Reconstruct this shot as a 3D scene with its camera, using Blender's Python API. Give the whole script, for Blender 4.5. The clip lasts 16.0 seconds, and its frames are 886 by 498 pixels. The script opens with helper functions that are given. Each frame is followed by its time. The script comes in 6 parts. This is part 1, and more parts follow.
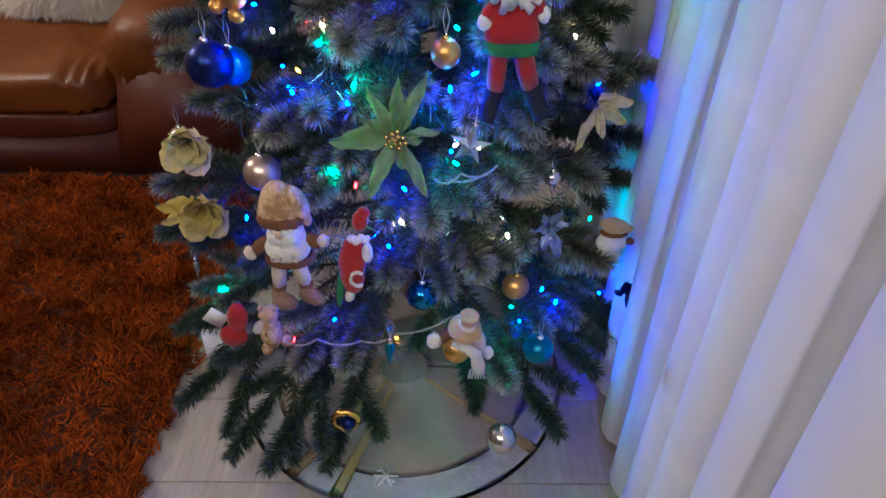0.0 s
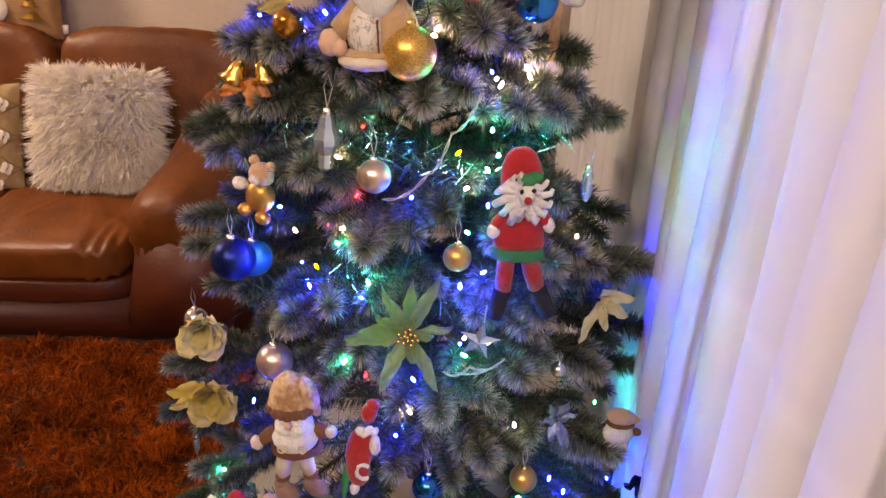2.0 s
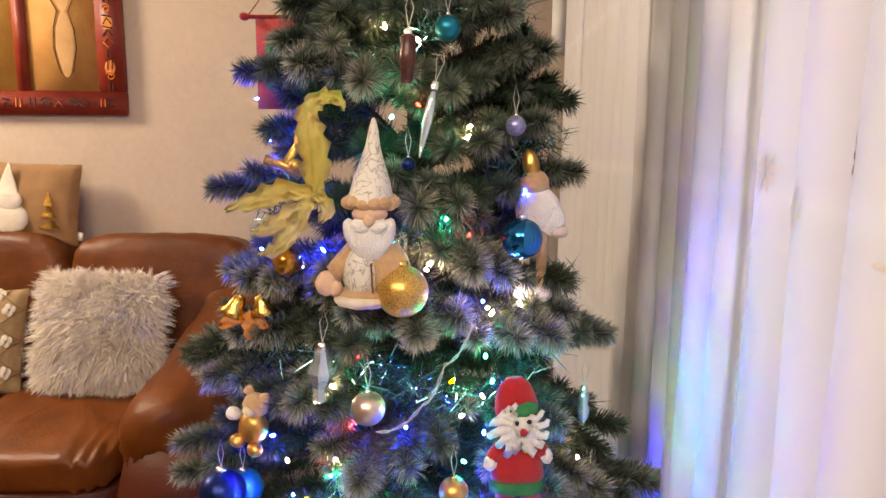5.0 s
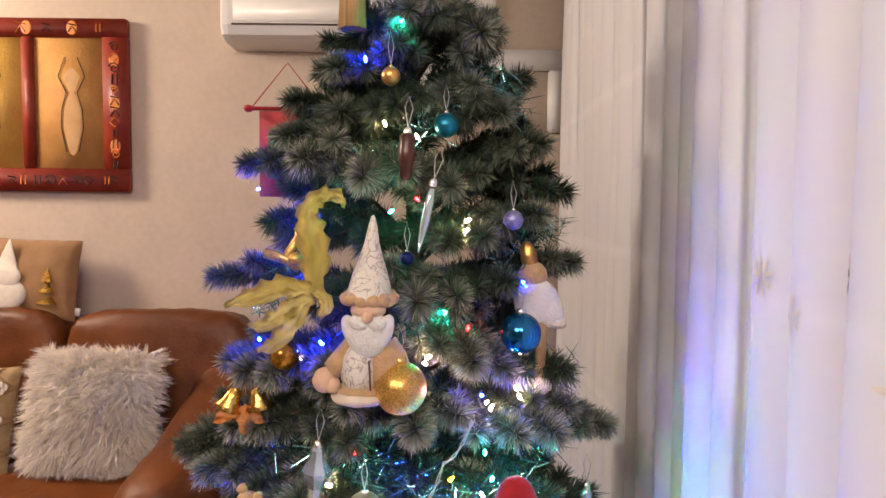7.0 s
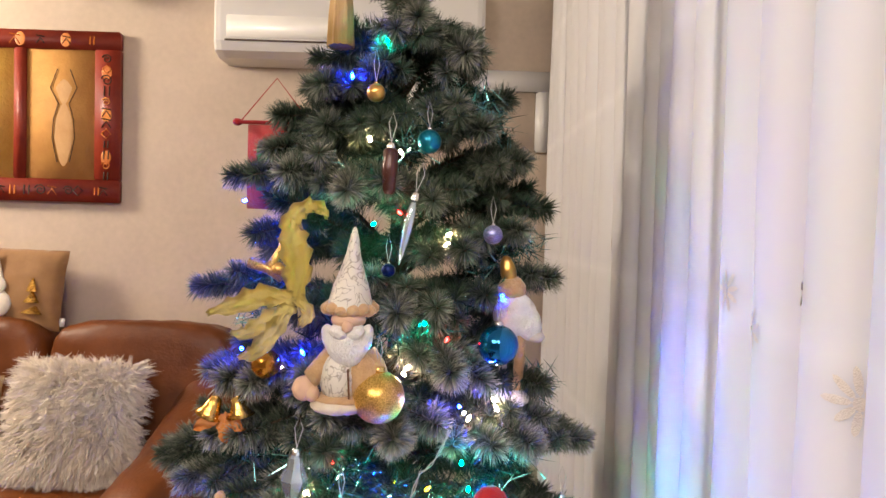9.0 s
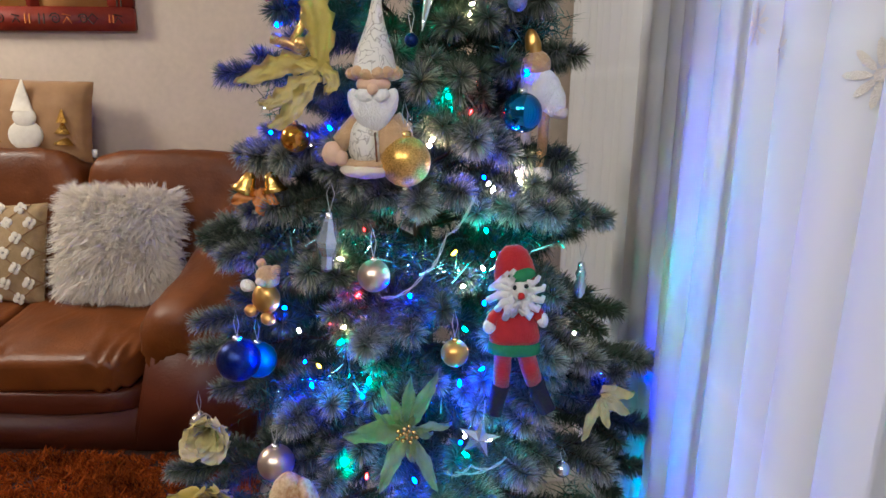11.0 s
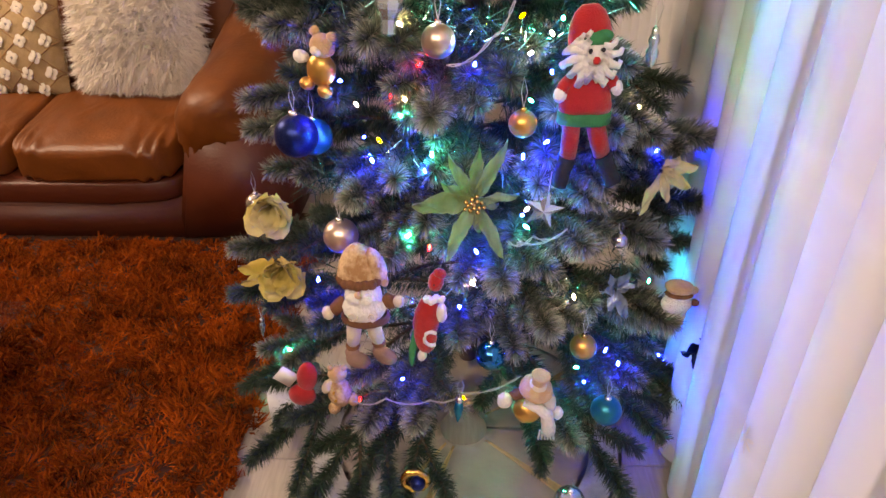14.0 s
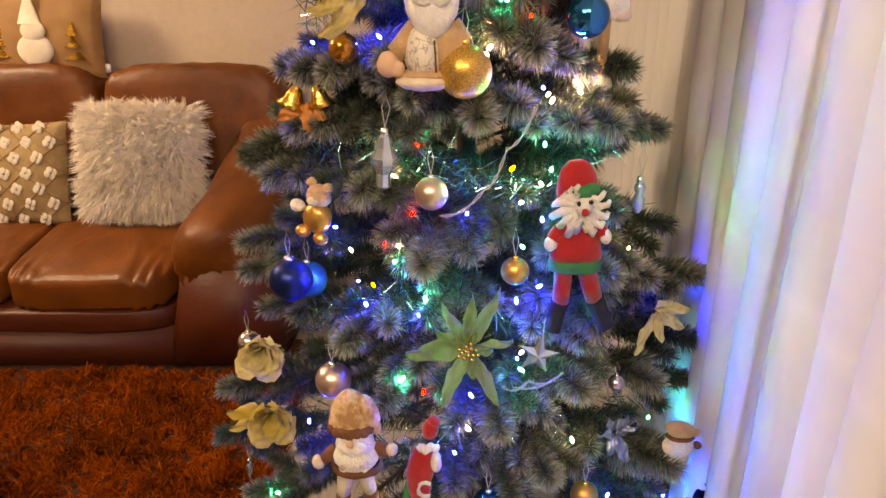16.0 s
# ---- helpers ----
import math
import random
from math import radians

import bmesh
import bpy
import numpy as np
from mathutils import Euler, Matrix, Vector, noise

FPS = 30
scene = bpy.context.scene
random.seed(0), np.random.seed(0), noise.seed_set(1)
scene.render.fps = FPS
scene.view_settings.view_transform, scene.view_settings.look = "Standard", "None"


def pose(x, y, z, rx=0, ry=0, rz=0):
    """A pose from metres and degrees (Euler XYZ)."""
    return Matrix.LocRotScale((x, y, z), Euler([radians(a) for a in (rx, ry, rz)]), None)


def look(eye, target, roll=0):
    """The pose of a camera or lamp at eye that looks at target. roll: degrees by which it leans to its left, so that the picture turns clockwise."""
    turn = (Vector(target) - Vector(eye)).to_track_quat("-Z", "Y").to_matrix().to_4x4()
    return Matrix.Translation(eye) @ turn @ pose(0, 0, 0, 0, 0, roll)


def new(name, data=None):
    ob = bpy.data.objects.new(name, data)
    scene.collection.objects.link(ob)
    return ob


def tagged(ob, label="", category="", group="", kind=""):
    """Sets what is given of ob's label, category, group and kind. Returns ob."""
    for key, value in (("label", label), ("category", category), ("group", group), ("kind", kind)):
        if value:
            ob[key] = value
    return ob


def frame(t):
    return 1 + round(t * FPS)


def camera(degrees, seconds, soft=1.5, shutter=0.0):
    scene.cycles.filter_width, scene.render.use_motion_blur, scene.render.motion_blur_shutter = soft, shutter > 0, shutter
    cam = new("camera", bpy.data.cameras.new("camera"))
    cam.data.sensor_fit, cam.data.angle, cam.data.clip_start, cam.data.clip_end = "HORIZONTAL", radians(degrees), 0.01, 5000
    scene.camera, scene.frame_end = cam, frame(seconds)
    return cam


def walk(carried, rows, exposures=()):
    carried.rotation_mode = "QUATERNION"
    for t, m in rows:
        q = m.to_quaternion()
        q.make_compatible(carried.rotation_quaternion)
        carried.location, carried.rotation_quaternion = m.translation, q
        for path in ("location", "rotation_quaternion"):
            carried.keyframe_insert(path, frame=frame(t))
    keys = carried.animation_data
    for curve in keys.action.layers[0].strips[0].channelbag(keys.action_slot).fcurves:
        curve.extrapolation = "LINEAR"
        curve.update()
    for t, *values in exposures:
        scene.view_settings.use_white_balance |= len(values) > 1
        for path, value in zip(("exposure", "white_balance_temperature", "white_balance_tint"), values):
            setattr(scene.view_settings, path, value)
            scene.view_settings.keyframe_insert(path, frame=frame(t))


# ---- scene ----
cam = camera(68.2, 16.0, soft=1.5)
PATH = [
    (0, (0.154, 0.157, 1.059), (0.178, 1.756, -0.141), 1.1),
    (0.5, (0.152, 0.155, 1.078), (0.175, 1.818, -0.033), 1.2),
    (1, (0.149, 0.154, 1.093), (0.162, 1.884, 0.089), 1.3),
    (1.5, (0.138, 0.162, 1.112), (0.164, 1.946, 0.209), 1.3),
    (2, (0.135, 0.163, 1.129), (0.158, 1.992, 0.32), 1.9),
    (2.5, (0.131, 0.168, 1.148), (0.159, 2.028, 0.413), 2.2),
    (3, (0.127, 0.17, 1.158), (0.156, 2.058, 0.502), 1.7),
    (3.5, (0.132, 0.173, 1.173), (0.133, 2.093, 0.61), 0.9),
    (4, (0.142, 0.172, 1.184), (0.139, 2.116, 0.715), 0.6),
    (6.5, (0.145, 0.18, 1.241), (0.167, 2.174, 1.083), 0.6),
    (7, (0.144, 0.177, 1.248), (0.156, 2.174, 1.132), 0.5),
    (7.5, (0.148, 0.171, 1.258), (0.154, 2.17, 1.204), 0.6),
    (8, (0.15, 0.164, 1.261), (0.176, 2.163, 1.258), 0.8),
    (8.2, (0.152, 0.161, 1.265), (0.187, 2.16, 1.291), 0.9),
    (10.3, (0.16, 0.141, 1.155), (0.147, 2.114, 0.823), 3.5),
    (10.5, (0.158, 0.135, 1.143), (0.115, 2.1, 0.777), 3.2),
    (11, (0.159, 0.122, 1.121), (0.133, 2.062, 0.636), 0.4),
    (11.5, (0.164, 0.109, 1.115), (0.162, 2.013, 0.503), -0.5),
    (12, (0.162, 0.111, 1.108), (0.14, 1.968, 0.365), -0.9),
    (12.5, (0.161, 0.11, 1.099), (0.14, 1.932, 0.275), -1.4),
    (13, (0.154, 0.106, 1.093), (0.132, 1.891, 0.191), -1.8),
    (13.5, (0.149, 0.109, 1.083), (0.088, 1.813, 0.038), -2.2),
    (14, (0.086, 0.125, 1.074), (0.024, 1.833, 0.036), -0.5),
    (14.5, (0.055, 0.113, 1.088), (-0.096, 1.83, 0.074), -3.2),
    (15, (0.068, 0.115, 1.094), (-0.07, 1.848, 0.105), -4.3),
    (15.5, (0.078, 0.129, 1.096), (-0.006, 1.889, 0.15), -3.2),
    (16, (0.087, 0.148, 1.119), (0.04, 2.007, 0.381), -0.6),
]
EXPOSURE = [(0, -0.68, 5700, 6), (0.5, -0.45, 6800, 4), (1.0, -0.4, 6300, 9), (1.5, -0.3, 6000, 12), (2.0, -0.15, 7500, 20), (2.5, -0.08, 9000, 20), (3.5, 0.1, 7700, 10), (4.2, 0.1, 7400, 10), (6.5, -0.15, 6600, 14), (7.5, -0.1, 6500, 16), (8.2, 0.1, 6600, 14), (10.5, -0.25, 5700, 2), (11.0, -0.33, 5500, 2), (11.5, -0.4, 5500, 4), (12.5, -0.2, 6300, 6), (13.0, -0.05, 6300, 6), (13.5, -0.03, 8600, 8), (14.5, 0.05, 6700, 22), (15.0, 0.0, 8400, 18), (15.5, -0.08, 8500, 14), (16, -0.04, 9400, 14)]
walk(cam, [(t, look(eye, target, roll)) for t, eye, target, roll in PATH], EXPOSURE)

# ---- light ----
world = bpy.data.worlds.new("night")
scene.world = world
world.use_nodes = True
world.node_tree.nodes["Background"].inputs[0].default_value = (0.05, 0.07, 0.14, 1)
world.node_tree.nodes["Background"].inputs[1].default_value = 0.25


def unseen_lamp(name, at, target, size, watts, colour):
    data = bpy.data.lights.new(name, "AREA")
    data.shape, data.size, data.energy, data.color = "DISK", size, watts, colour
    ob = new(name, data)
    ob.matrix_world = look(at, target)
    return tagged(ob, "unseen warm white light near the ceiling", "lamp", kind="structure")


unseen_lamp("ceiling_lamp", (-2.6, 1.88, 2.2), (0.5, 1.7, 1.1), 0.6, 66, (1.0, 0.84, 0.66))
# broad unseen fill from behind the camera, added to brighten tree and near curtain
unseen_lamp("rear_fill_light", (-0.80, -0.70, 2.3), (0.35, 1.2, 0.9), 1.1, 40, (1.0, 0.88, 0.77))
# added fill with no known lamp behind it: lifts curtain folds and treetop
unseen_lamp("near_fill_light", (0.22, -0.95, 2.3), (0.3, 1.5, 1.1), 0.8, 36, (1.0, 0.88, 0.77))


# ---- materials ----
def nodes_of(name):
    m = bpy.data.materials.new(name)
    m.use_nodes = True
    nt = m.node_tree
    return m, nt, nt.nodes["Principled BSDF"]


def rgba(c):
    return (c[0], c[1], c[2], 1)


def surface(name, a, b, rough=0.6, metal=0.0, scale=20.0, bump=0.0, bump_scale=None, sheen=0.0, coat=0.0, stretch=(1, 1, 1), spread=0.5, spec=None, rough_var=0.0):
    """Two colours mixed by two sizes of noise, with a fine bump."""
    m, nt, p = nodes_of(name)
    n, l = nt.nodes, nt.links
    co = n.new("ShaderNodeTexCoord")
    mp = n.new("ShaderNodeMapping")
    mp.inputs["Scale"].default_value = stretch
    l.new(co.outputs["Object"], mp.inputs[0])
    big, fine = n.new("ShaderNodeTexNoise"), n.new("ShaderNodeTexNoise")
    big.inputs["Scale"].default_value, fine.inputs["Scale"].default_value = scale * 0.2, scale
    big.inputs["Detail"].default_value, fine.inputs["Detail"].default_value = 3, 6
    l.new(mp.outputs[0], big.inputs[0]), l.new(mp.outputs[0], fine.inputs[0])
    add = n.new("ShaderNodeMath")
    add.operation = "ADD"
    l.new(big.outputs[0], add.inputs[0]), l.new(fine.outputs[0], add.inputs[1])
    rng = n.new("ShaderNodeMapRange")
    rng.inputs[1].default_value, rng.inputs[2].default_value = 1 - spread * 0.6, 1 + spread * 0.6
    l.new(add.outputs[0], rng.inputs[0])
    mix = n.new("ShaderNodeMix")
    mix.data_type = "RGBA"
    mix.inputs[6].default_value, mix.inputs[7].default_value = rgba(a), rgba(b)
    l.new(rng.outputs[0], mix.inputs[0])
    l.new(mix.outputs[2], p.inputs["Base Color"])
    p.inputs["Roughness"].default_value, p.inputs["Metallic"].default_value = rough, metal
    if rough_var:
        rr = n.new("ShaderNodeMapRange")
        rr.inputs[3].default_value, rr.inputs[4].default_value = rough - rough_var, rough + rough_var
        l.new(fine.outputs[0], rr.inputs[0])
        l.new(rr.outputs[0], p.inputs["Roughness"])
    p.inputs["Sheen Weight"].default_value = sheen
    p.inputs["Coat Weight"].default_value = coat
    if spec is not None:
        p.inputs["Specular IOR Level"].default_value = spec
    if bump:
        bn = n.new("ShaderNodeTexNoise")
        bn.inputs["Scale"].default_value = bump_scale or scale * 4
        bn.inputs["Detail"].default_value = 5
        l.new(mp.outputs[0], bn.inputs[0])
        bp = n.new("ShaderNodeBump")
        bp.inputs["Strength"].default_value, bp.inputs["Distance"].default_value = bump, 0.004
        l.new(bn.outputs[0], bp.inputs["Height"])
        l.new(bp.outputs[0], p.inputs["Normal"])
    return m


def island(name, a, b, rough=0.7, metal=0.0, sheen=0.0, spec=0.5):
    """Colour that changes from strand to strand, with a slow drift over the whole."""
    m, nt, p = nodes_of(name)
    n, l = nt.nodes, nt.links
    g = n.new("ShaderNodeNewGeometry")
    co = n.new("ShaderNodeTexCoord")
    t = n.new("ShaderNodeTexNoise")
    t.inputs["Scale"].default_value = 9
    t.inputs["Detail"].default_value = 4
    l.new(co.outputs["Object"], t.inputs[0])
    av = n.new("ShaderNodeMath")
    av.operation = "MULTIPLY_ADD"
    av.inputs[1].default_value = 0.55
    l.new(g.outputs["Random Per Island"], av.inputs[0])
    sc = n.new("ShaderNodeMapRange")
    sc.inputs[1].default_value, sc.inputs[2].default_value, sc.inputs[3].default_value, sc.inputs[4].default_value = 0.3, 0.7, 0, 0.5
    l.new(t.outputs[0], sc.inputs[0])
    l.new(sc.outputs[0], av.inputs[2])
    mix = n.new("ShaderNodeMix")
    mix.data_type = "RGBA"
    mix.inputs[6].default_value, mix.inputs[7].default_value = rgba(a), rgba(b)
    l.new(av.outputs[0], mix.inputs[0])
    l.new(mix.outputs[2], p.inputs["Base Color"])
    p.inputs["Roughness"].default_value, p.inputs["Metallic"].default_value = rough, metal
    p.inputs["Sheen Weight"].default_value = sheen
    p.inputs["Specular IOR Level"].default_value = spec
    return m


def needle_mat():
    """Dark green needles whose tips carry white flock where the frost attribute says so."""
    m, nt, p = nodes_of("needles")
    n, l = nt.nodes, nt.links
    g = n.new("ShaderNodeNewGeometry")
    mix = n.new("ShaderNodeMix")
    mix.data_type = "RGBA"
    mix.inputs[6].default_value, mix.inputs[7].default_value = (0.005, 0.019, 0.010, 1), (0.028, 0.066, 0.033, 1)
    l.new(g.outputs["Random Per Island"], mix.inputs[0])
    at = n.new("ShaderNodeAttribute")
    at.attribute_name = "frost"
    mix2 = n.new("ShaderNodeMix")
    mix2.data_type = "RGBA"
    mix2.inputs[7].default_value = (0.52, 0.50, 0.41, 1)
    l.new(at.outputs["Fac"], mix2.inputs[0])
    l.new(mix.outputs[2], mix2.inputs[6])
    l.new(mix2.outputs[2], p.inputs["Base Color"])
    p.inputs["Roughness"].default_value = 0.45
    return m


def glow(name, colour, strength):
    m, nt, p = nodes_of(name)
    p.inputs["Base Color"].default_value = rgba(colour)
    p.inputs["Emission Color"].default_value = rgba(colour)
    p.inputs["Emission Strength"].default_value = strength
    return m


def plain(name, c, rough=0.5, metal=0.0, coat=0.0, alpha=1.0, trans=0.0, ior=1.45):
    m, nt, p = nodes_of(name)
    p.inputs["Base Color"].default_value = rgba(c)
    p.inputs["Roughness"].default_value, p.inputs["Metallic"].default_value = rough, metal
    p.inputs["Coat Weight"].default_value, p.inputs["Alpha"].default_value = coat, alpha
    p.inputs["Transmission Weight"].default_value, p.inputs["IOR"].default_value = trans, ior
    return m


def glitter(name, a, b, scale=700.0):
    """Ball covered in small mirror flakes: each cell of a Voronoi has its own tilt."""
    m, nt, p = nodes_of(name)
    n, l = nt.nodes, nt.links
    co = n.new("ShaderNodeTexCoord")
    v = n.new("ShaderNodeTexVoronoi")
    v.inputs["Scale"].default_value = scale
    l.new(co.outputs["Object"], v.inputs["Vector"])
    mix = n.new("ShaderNodeMix")
    mix.data_type = "RGBA"
    mix.inputs[6].default_value, mix.inputs[7].default_value = rgba(a), rgba(b)
    l.new(v.outputs["Color"], mix.inputs[0])
    l.new(mix.outputs[2], p.inputs["Base Color"])
    bp = n.new("ShaderNodeBump")
    bp.inputs["Strength"].default_value, bp.inputs["Distance"].default_value = 0.9, 0.002
    l.new(v.outputs["Color"], bp.inputs["Height"])
    l.new(bp.outputs[0], p.inputs["Normal"])
    p.inputs["Roughness"].default_value, p.inputs["Metallic"].default_value = 0.3, 0.75
    return m


def marbled(name, ground_c, vein, scale=62.0):
    """Pale cloth printed with curling dark silver veins."""
    m, nt, p = nodes_of(name)
    n, l = nt.nodes, nt.links
    co = n.new("ShaderNodeTexCoord")
    nz = n.new("ShaderNodeTexNoise")
    nz.inputs["Scale"].default_value, nz.inputs["Detail"].default_value, nz.inputs["Distortion"].default_value = scale, 1.5, 1.2
    l.new(co.outputs["Object"], nz.inputs[0])
    away = n.new("ShaderNodeMath")
    away.operation = "SUBTRACT"
    away.inputs[1].default_value = 0.5
    l.new(nz.outputs[0], away.inputs[0])
    ab = n.new("ShaderNodeMath")
    ab.operation = "ABSOLUTE"
    l.new(away.outputs[0], ab.inputs[0])
    rg = n.new("ShaderNodeMapRange")
    rg.inputs[1].default_value, rg.inputs[2].default_value, rg.inputs[3].default_value, rg.inputs[4].default_value = 0.006, 0.035, 1.0, 0.0
    l.new(ab.outputs[0], rg.inputs[0])
    mix = n.new("ShaderNodeMix")
    mix.data_type = "RGBA"
    mix.inputs[6].default_value, mix.inputs[7].default_value = rgba(ground_c), rgba(vein)
    l.new(rg.outputs[0], mix.inputs[0])
    l.new(mix.outputs[2], p.inputs["Base Color"])
    p.inputs["Roughness"].default_value = 0.7
    return m


def sheer_mat():
    """White voile: scatters light on both sides and lets a part straight through; woven bands are denser."""
    m = bpy.data.materials.new("voile")
    m.use_nodes = True
    n, l = m.node_tree.nodes, m.node_tree.links
    n.clear()
    out = n.new("ShaderNodeOutputMaterial")
    d, t, s = n.new("ShaderNodeBsdfDiffuse"), n.new("ShaderNodeBsdfTranslucent"), n.new("ShaderNodeBsdfTransparent")
    co = n.new("ShaderNodeTexCoord")
    nz = n.new("ShaderNodeTexNoise")
    nz.inputs["Scale"].default_value, nz.inputs["Detail"].default_value = 3.0, 6
    l.new(co.outputs["Object"], nz.inputs[0])
    mc = n.new("ShaderNodeMix")
    mc.data_type = "RGBA"
    mc.inputs[6].default_value, mc.inputs[7].default_value = (0.87, 0.86, 0.88, 1), (0.93, 0.92, 0.92, 1)
    l.new(nz.outputs[0], mc.inputs[0])
    l.new(mc.outputs[2], d.inputs[0]), l.new(mc.outputs[2], t.inputs[0])
    m1, m2 = n.new("ShaderNodeMixShader"), n.new("ShaderNodeMixShader")
    m1.inputs[0].default_value = 0.15
    l.new(d.outputs[0], m1.inputs[1]), l.new(t.outputs[0], m1.inputs[2])
    sep = n.new("ShaderNodeSeparateXYZ")
    l.new(co.outputs["Object"], sep.inputs[0])
    wv = n.new("ShaderNodeMath")
    wv.operation = "PINGPONG"
    wv.inputs[1].default_value = 0.19
    l.new(sep.outputs[2], wv.inputs[0])
    band = n.new("ShaderNodeMapRange")
    band.inputs[1].default_value, band.inputs[2].default_value = 0.0, 0.022
    band.inputs[3].default_value, band.inputs[4].default_value = 0.25, 0.30
    l.new(wv.outputs[0], band.inputs[0])
    l.new(band.outputs[0], m2.inputs[0])
    l.new(m1.outputs[0], m2.inputs[1]), l.new(s.outputs[0], m2.inputs[2])
    l.new(m2.outputs[0], out.inputs[0])
    return m


def plank_mat():
    m = surface("pale_oak_laminate", (0.36, 0.32, 0.28), (0.52, 0.47, 0.42), 0.38, scale=14, bump=0.15, stretch=(9, 0.9, 9), rough_var=0.06)
    n, l = m.node_tree.nodes, m.node_tree.links
    info = n.new("ShaderNodeObjectInfo")
    hs = n.new("ShaderNodeHueSaturation")
    rg = n.new("ShaderNodeMapRange")
    rg.inputs[3].default_value, rg.inputs[4].default_value = 0.82, 1.12
    l.new(info.outputs["Random"], rg.inputs[0])
    l.new(rg.outputs[0], hs.inputs["Value"])
    p = n["Principled BSDF"]
    src = p.inputs["Base Color"].links[0].from_socket
    l.new(src, hs.inputs["Color"])
    l.new(hs.outputs[0], p.inputs["Base Color"])
    return m


WALL = surface("beige_wall_paint", (0.54, 0.44, 0.345), (0.61, 0.50, 0.395), 0.85, scale=40, bump=0.12, bump_scale=220)
CEIL = surface("white_ceiling_paint", (0.72, 0.68, 0.62), (0.78, 0.74, 0.68), 0.9, scale=30, bump=0.08)
TRIM = surface("white_gloss_paint", (0.74, 0.72, 0.69), (0.82, 0.80, 0.77), 0.4, scale=12)
PLANK = plank_mat()
JOINT = surface("dark_joint", (0.10, 0.085, 0.07), (0.15, 0.12, 0.1), 0.9)
LEATHER = surface("brown_leather", (0.095, 0.024, 0.0035), (0.20, 0.056, 0.009), 0.42, scale=9, bump=0.35, bump_scale=95, spec=0.35, rough_var=0.1)
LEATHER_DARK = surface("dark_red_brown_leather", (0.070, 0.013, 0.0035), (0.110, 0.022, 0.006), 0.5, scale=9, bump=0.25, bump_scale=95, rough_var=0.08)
PILE = island("rust_shag_pile", (0.010, 0.0016, 0.0005), (0.50, 0.096, 0.009), 0.85, spec=0.08)
BACKING = surface("rug_backing", (0.06, 0.018, 0.006), (0.12, 0.035, 0.01), 0.95, scale=40)
FUR = island("cream_fur", (0.90, 0.79, 0.65), (0.96, 0.90, 0.81), 0.8, sheen=0.3)
NEEDLE = needle_mat()
TWIG = surface("brown_wire_bark", (0.05, 0.035, 0.02), (0.09, 0.06, 0.035), 0.85, scale=60, bump=0.3)
VOILE = sheer_mat()
THREAD = surface("cream_embroidery", (0.62, 0.56, 0.48), (0.72, 0.66, 0.58), 0.85, scale=200, bump=0.4)
WOODROD = surface("varnished_brown_wood", (0.20, 0.075, 0.02), (0.30, 0.12, 0.035), 0.35, scale=18, stretch=(1, 0.15, 1), coat=0.3)
NIGHT = plain("window_glass", (0.02, 0.025, 0.035), 0.03, coat=1.0)


# ---- building helpers ----
def mesh_object(name, bm, mats, parent=None, label="", smooth=True):
    me = bpy.data.meshes.new(name)
    bm.to_mesh(me)
    bm.free()
    for m in mats if isinstance(mats, (list, tuple)) else [mats]:
        me.materials.append(m)
    if smooth:
        me.polygons.foreach_set("use_smooth", [True] * len(me.polygons))
    ob = new(name, me)
    if parent is not None:
        ob.parent = parent
    if label:
        ob["label"] = label
    return ob


def part(name, bm, material, parent, label="", smooth=True):
    return mesh_object(name, bm, material, parent, label, smooth)


def empty(name, at=(0, 0, 0), rz=0.0):
    ob = new(name)
    ob.matrix_world = pose(*at, 0, 0, rz)
    ob.empty_display_size = 0.05
    return ob


def box(bm, x0, x1, y0, y1, z0, z1, bevel=0.0, mat=0, m=None):
    r = bmesh.ops.create_cube(bm, size=1)
    vs = r["verts"]
    bmesh.ops.scale(bm, vec=(x1 - x0, y1 - y0, z1 - z0), verts=vs)
    bmesh.ops.translate(bm, vec=((x0 + x1) / 2, (y0 + y1) / 2, (z0 + z1) / 2), verts=vs)
    faces = list({f for v in vs for f in v.link_faces})
    for f in faces:
        f.material_index = mat
    if bevel:
        es = list({e for v in vs for e in v.link_edges})
        r = bmesh.ops.bevel(bm, geom=es, offset=bevel, segments=2, affect="EDGES")
        vs = list({v for f in r["faces"] for v in f.verts} | {v for v in vs if v.is_valid})
        for f in r["faces"]:
            f.material_index = mat
    if m is not None:
        bmesh.ops.transform(bm, matrix=m, verts=[v for v in vs if v.is_valid])
    return vs


def boxed(x0, x1, y0, y1, z0, z1, bevel=0.0):
    bm = bmesh.new()
    box(bm, x0, x1, y0, y1, z0, z1, bevel)
    return bm


def ball(bm, at, r, mat=0, scale=(1, 1, 1), rot=None, u=16, v=10, power=1.0):
    """An ellipsoid; power below 1 squares it."""
    res = bmesh.ops.create_uvsphere(bm, u_segments=u, v_segments=v, radius=1.0)
    m = Matrix.Translation(at) @ (rot or Matrix.Identity(4)) @ Matrix.Diagonal((r * scale[0], r * scale[1], r * scale[2], 1))
    for vt in res["verts"]:
        if power != 1.0:
            vt.co = Vector([math.copysign(abs(c) ** power, c) for c in vt.co])
        vt.co = m @ vt.co
        for f in vt.link_faces:
            f.material_index = mat
    return res["verts"]


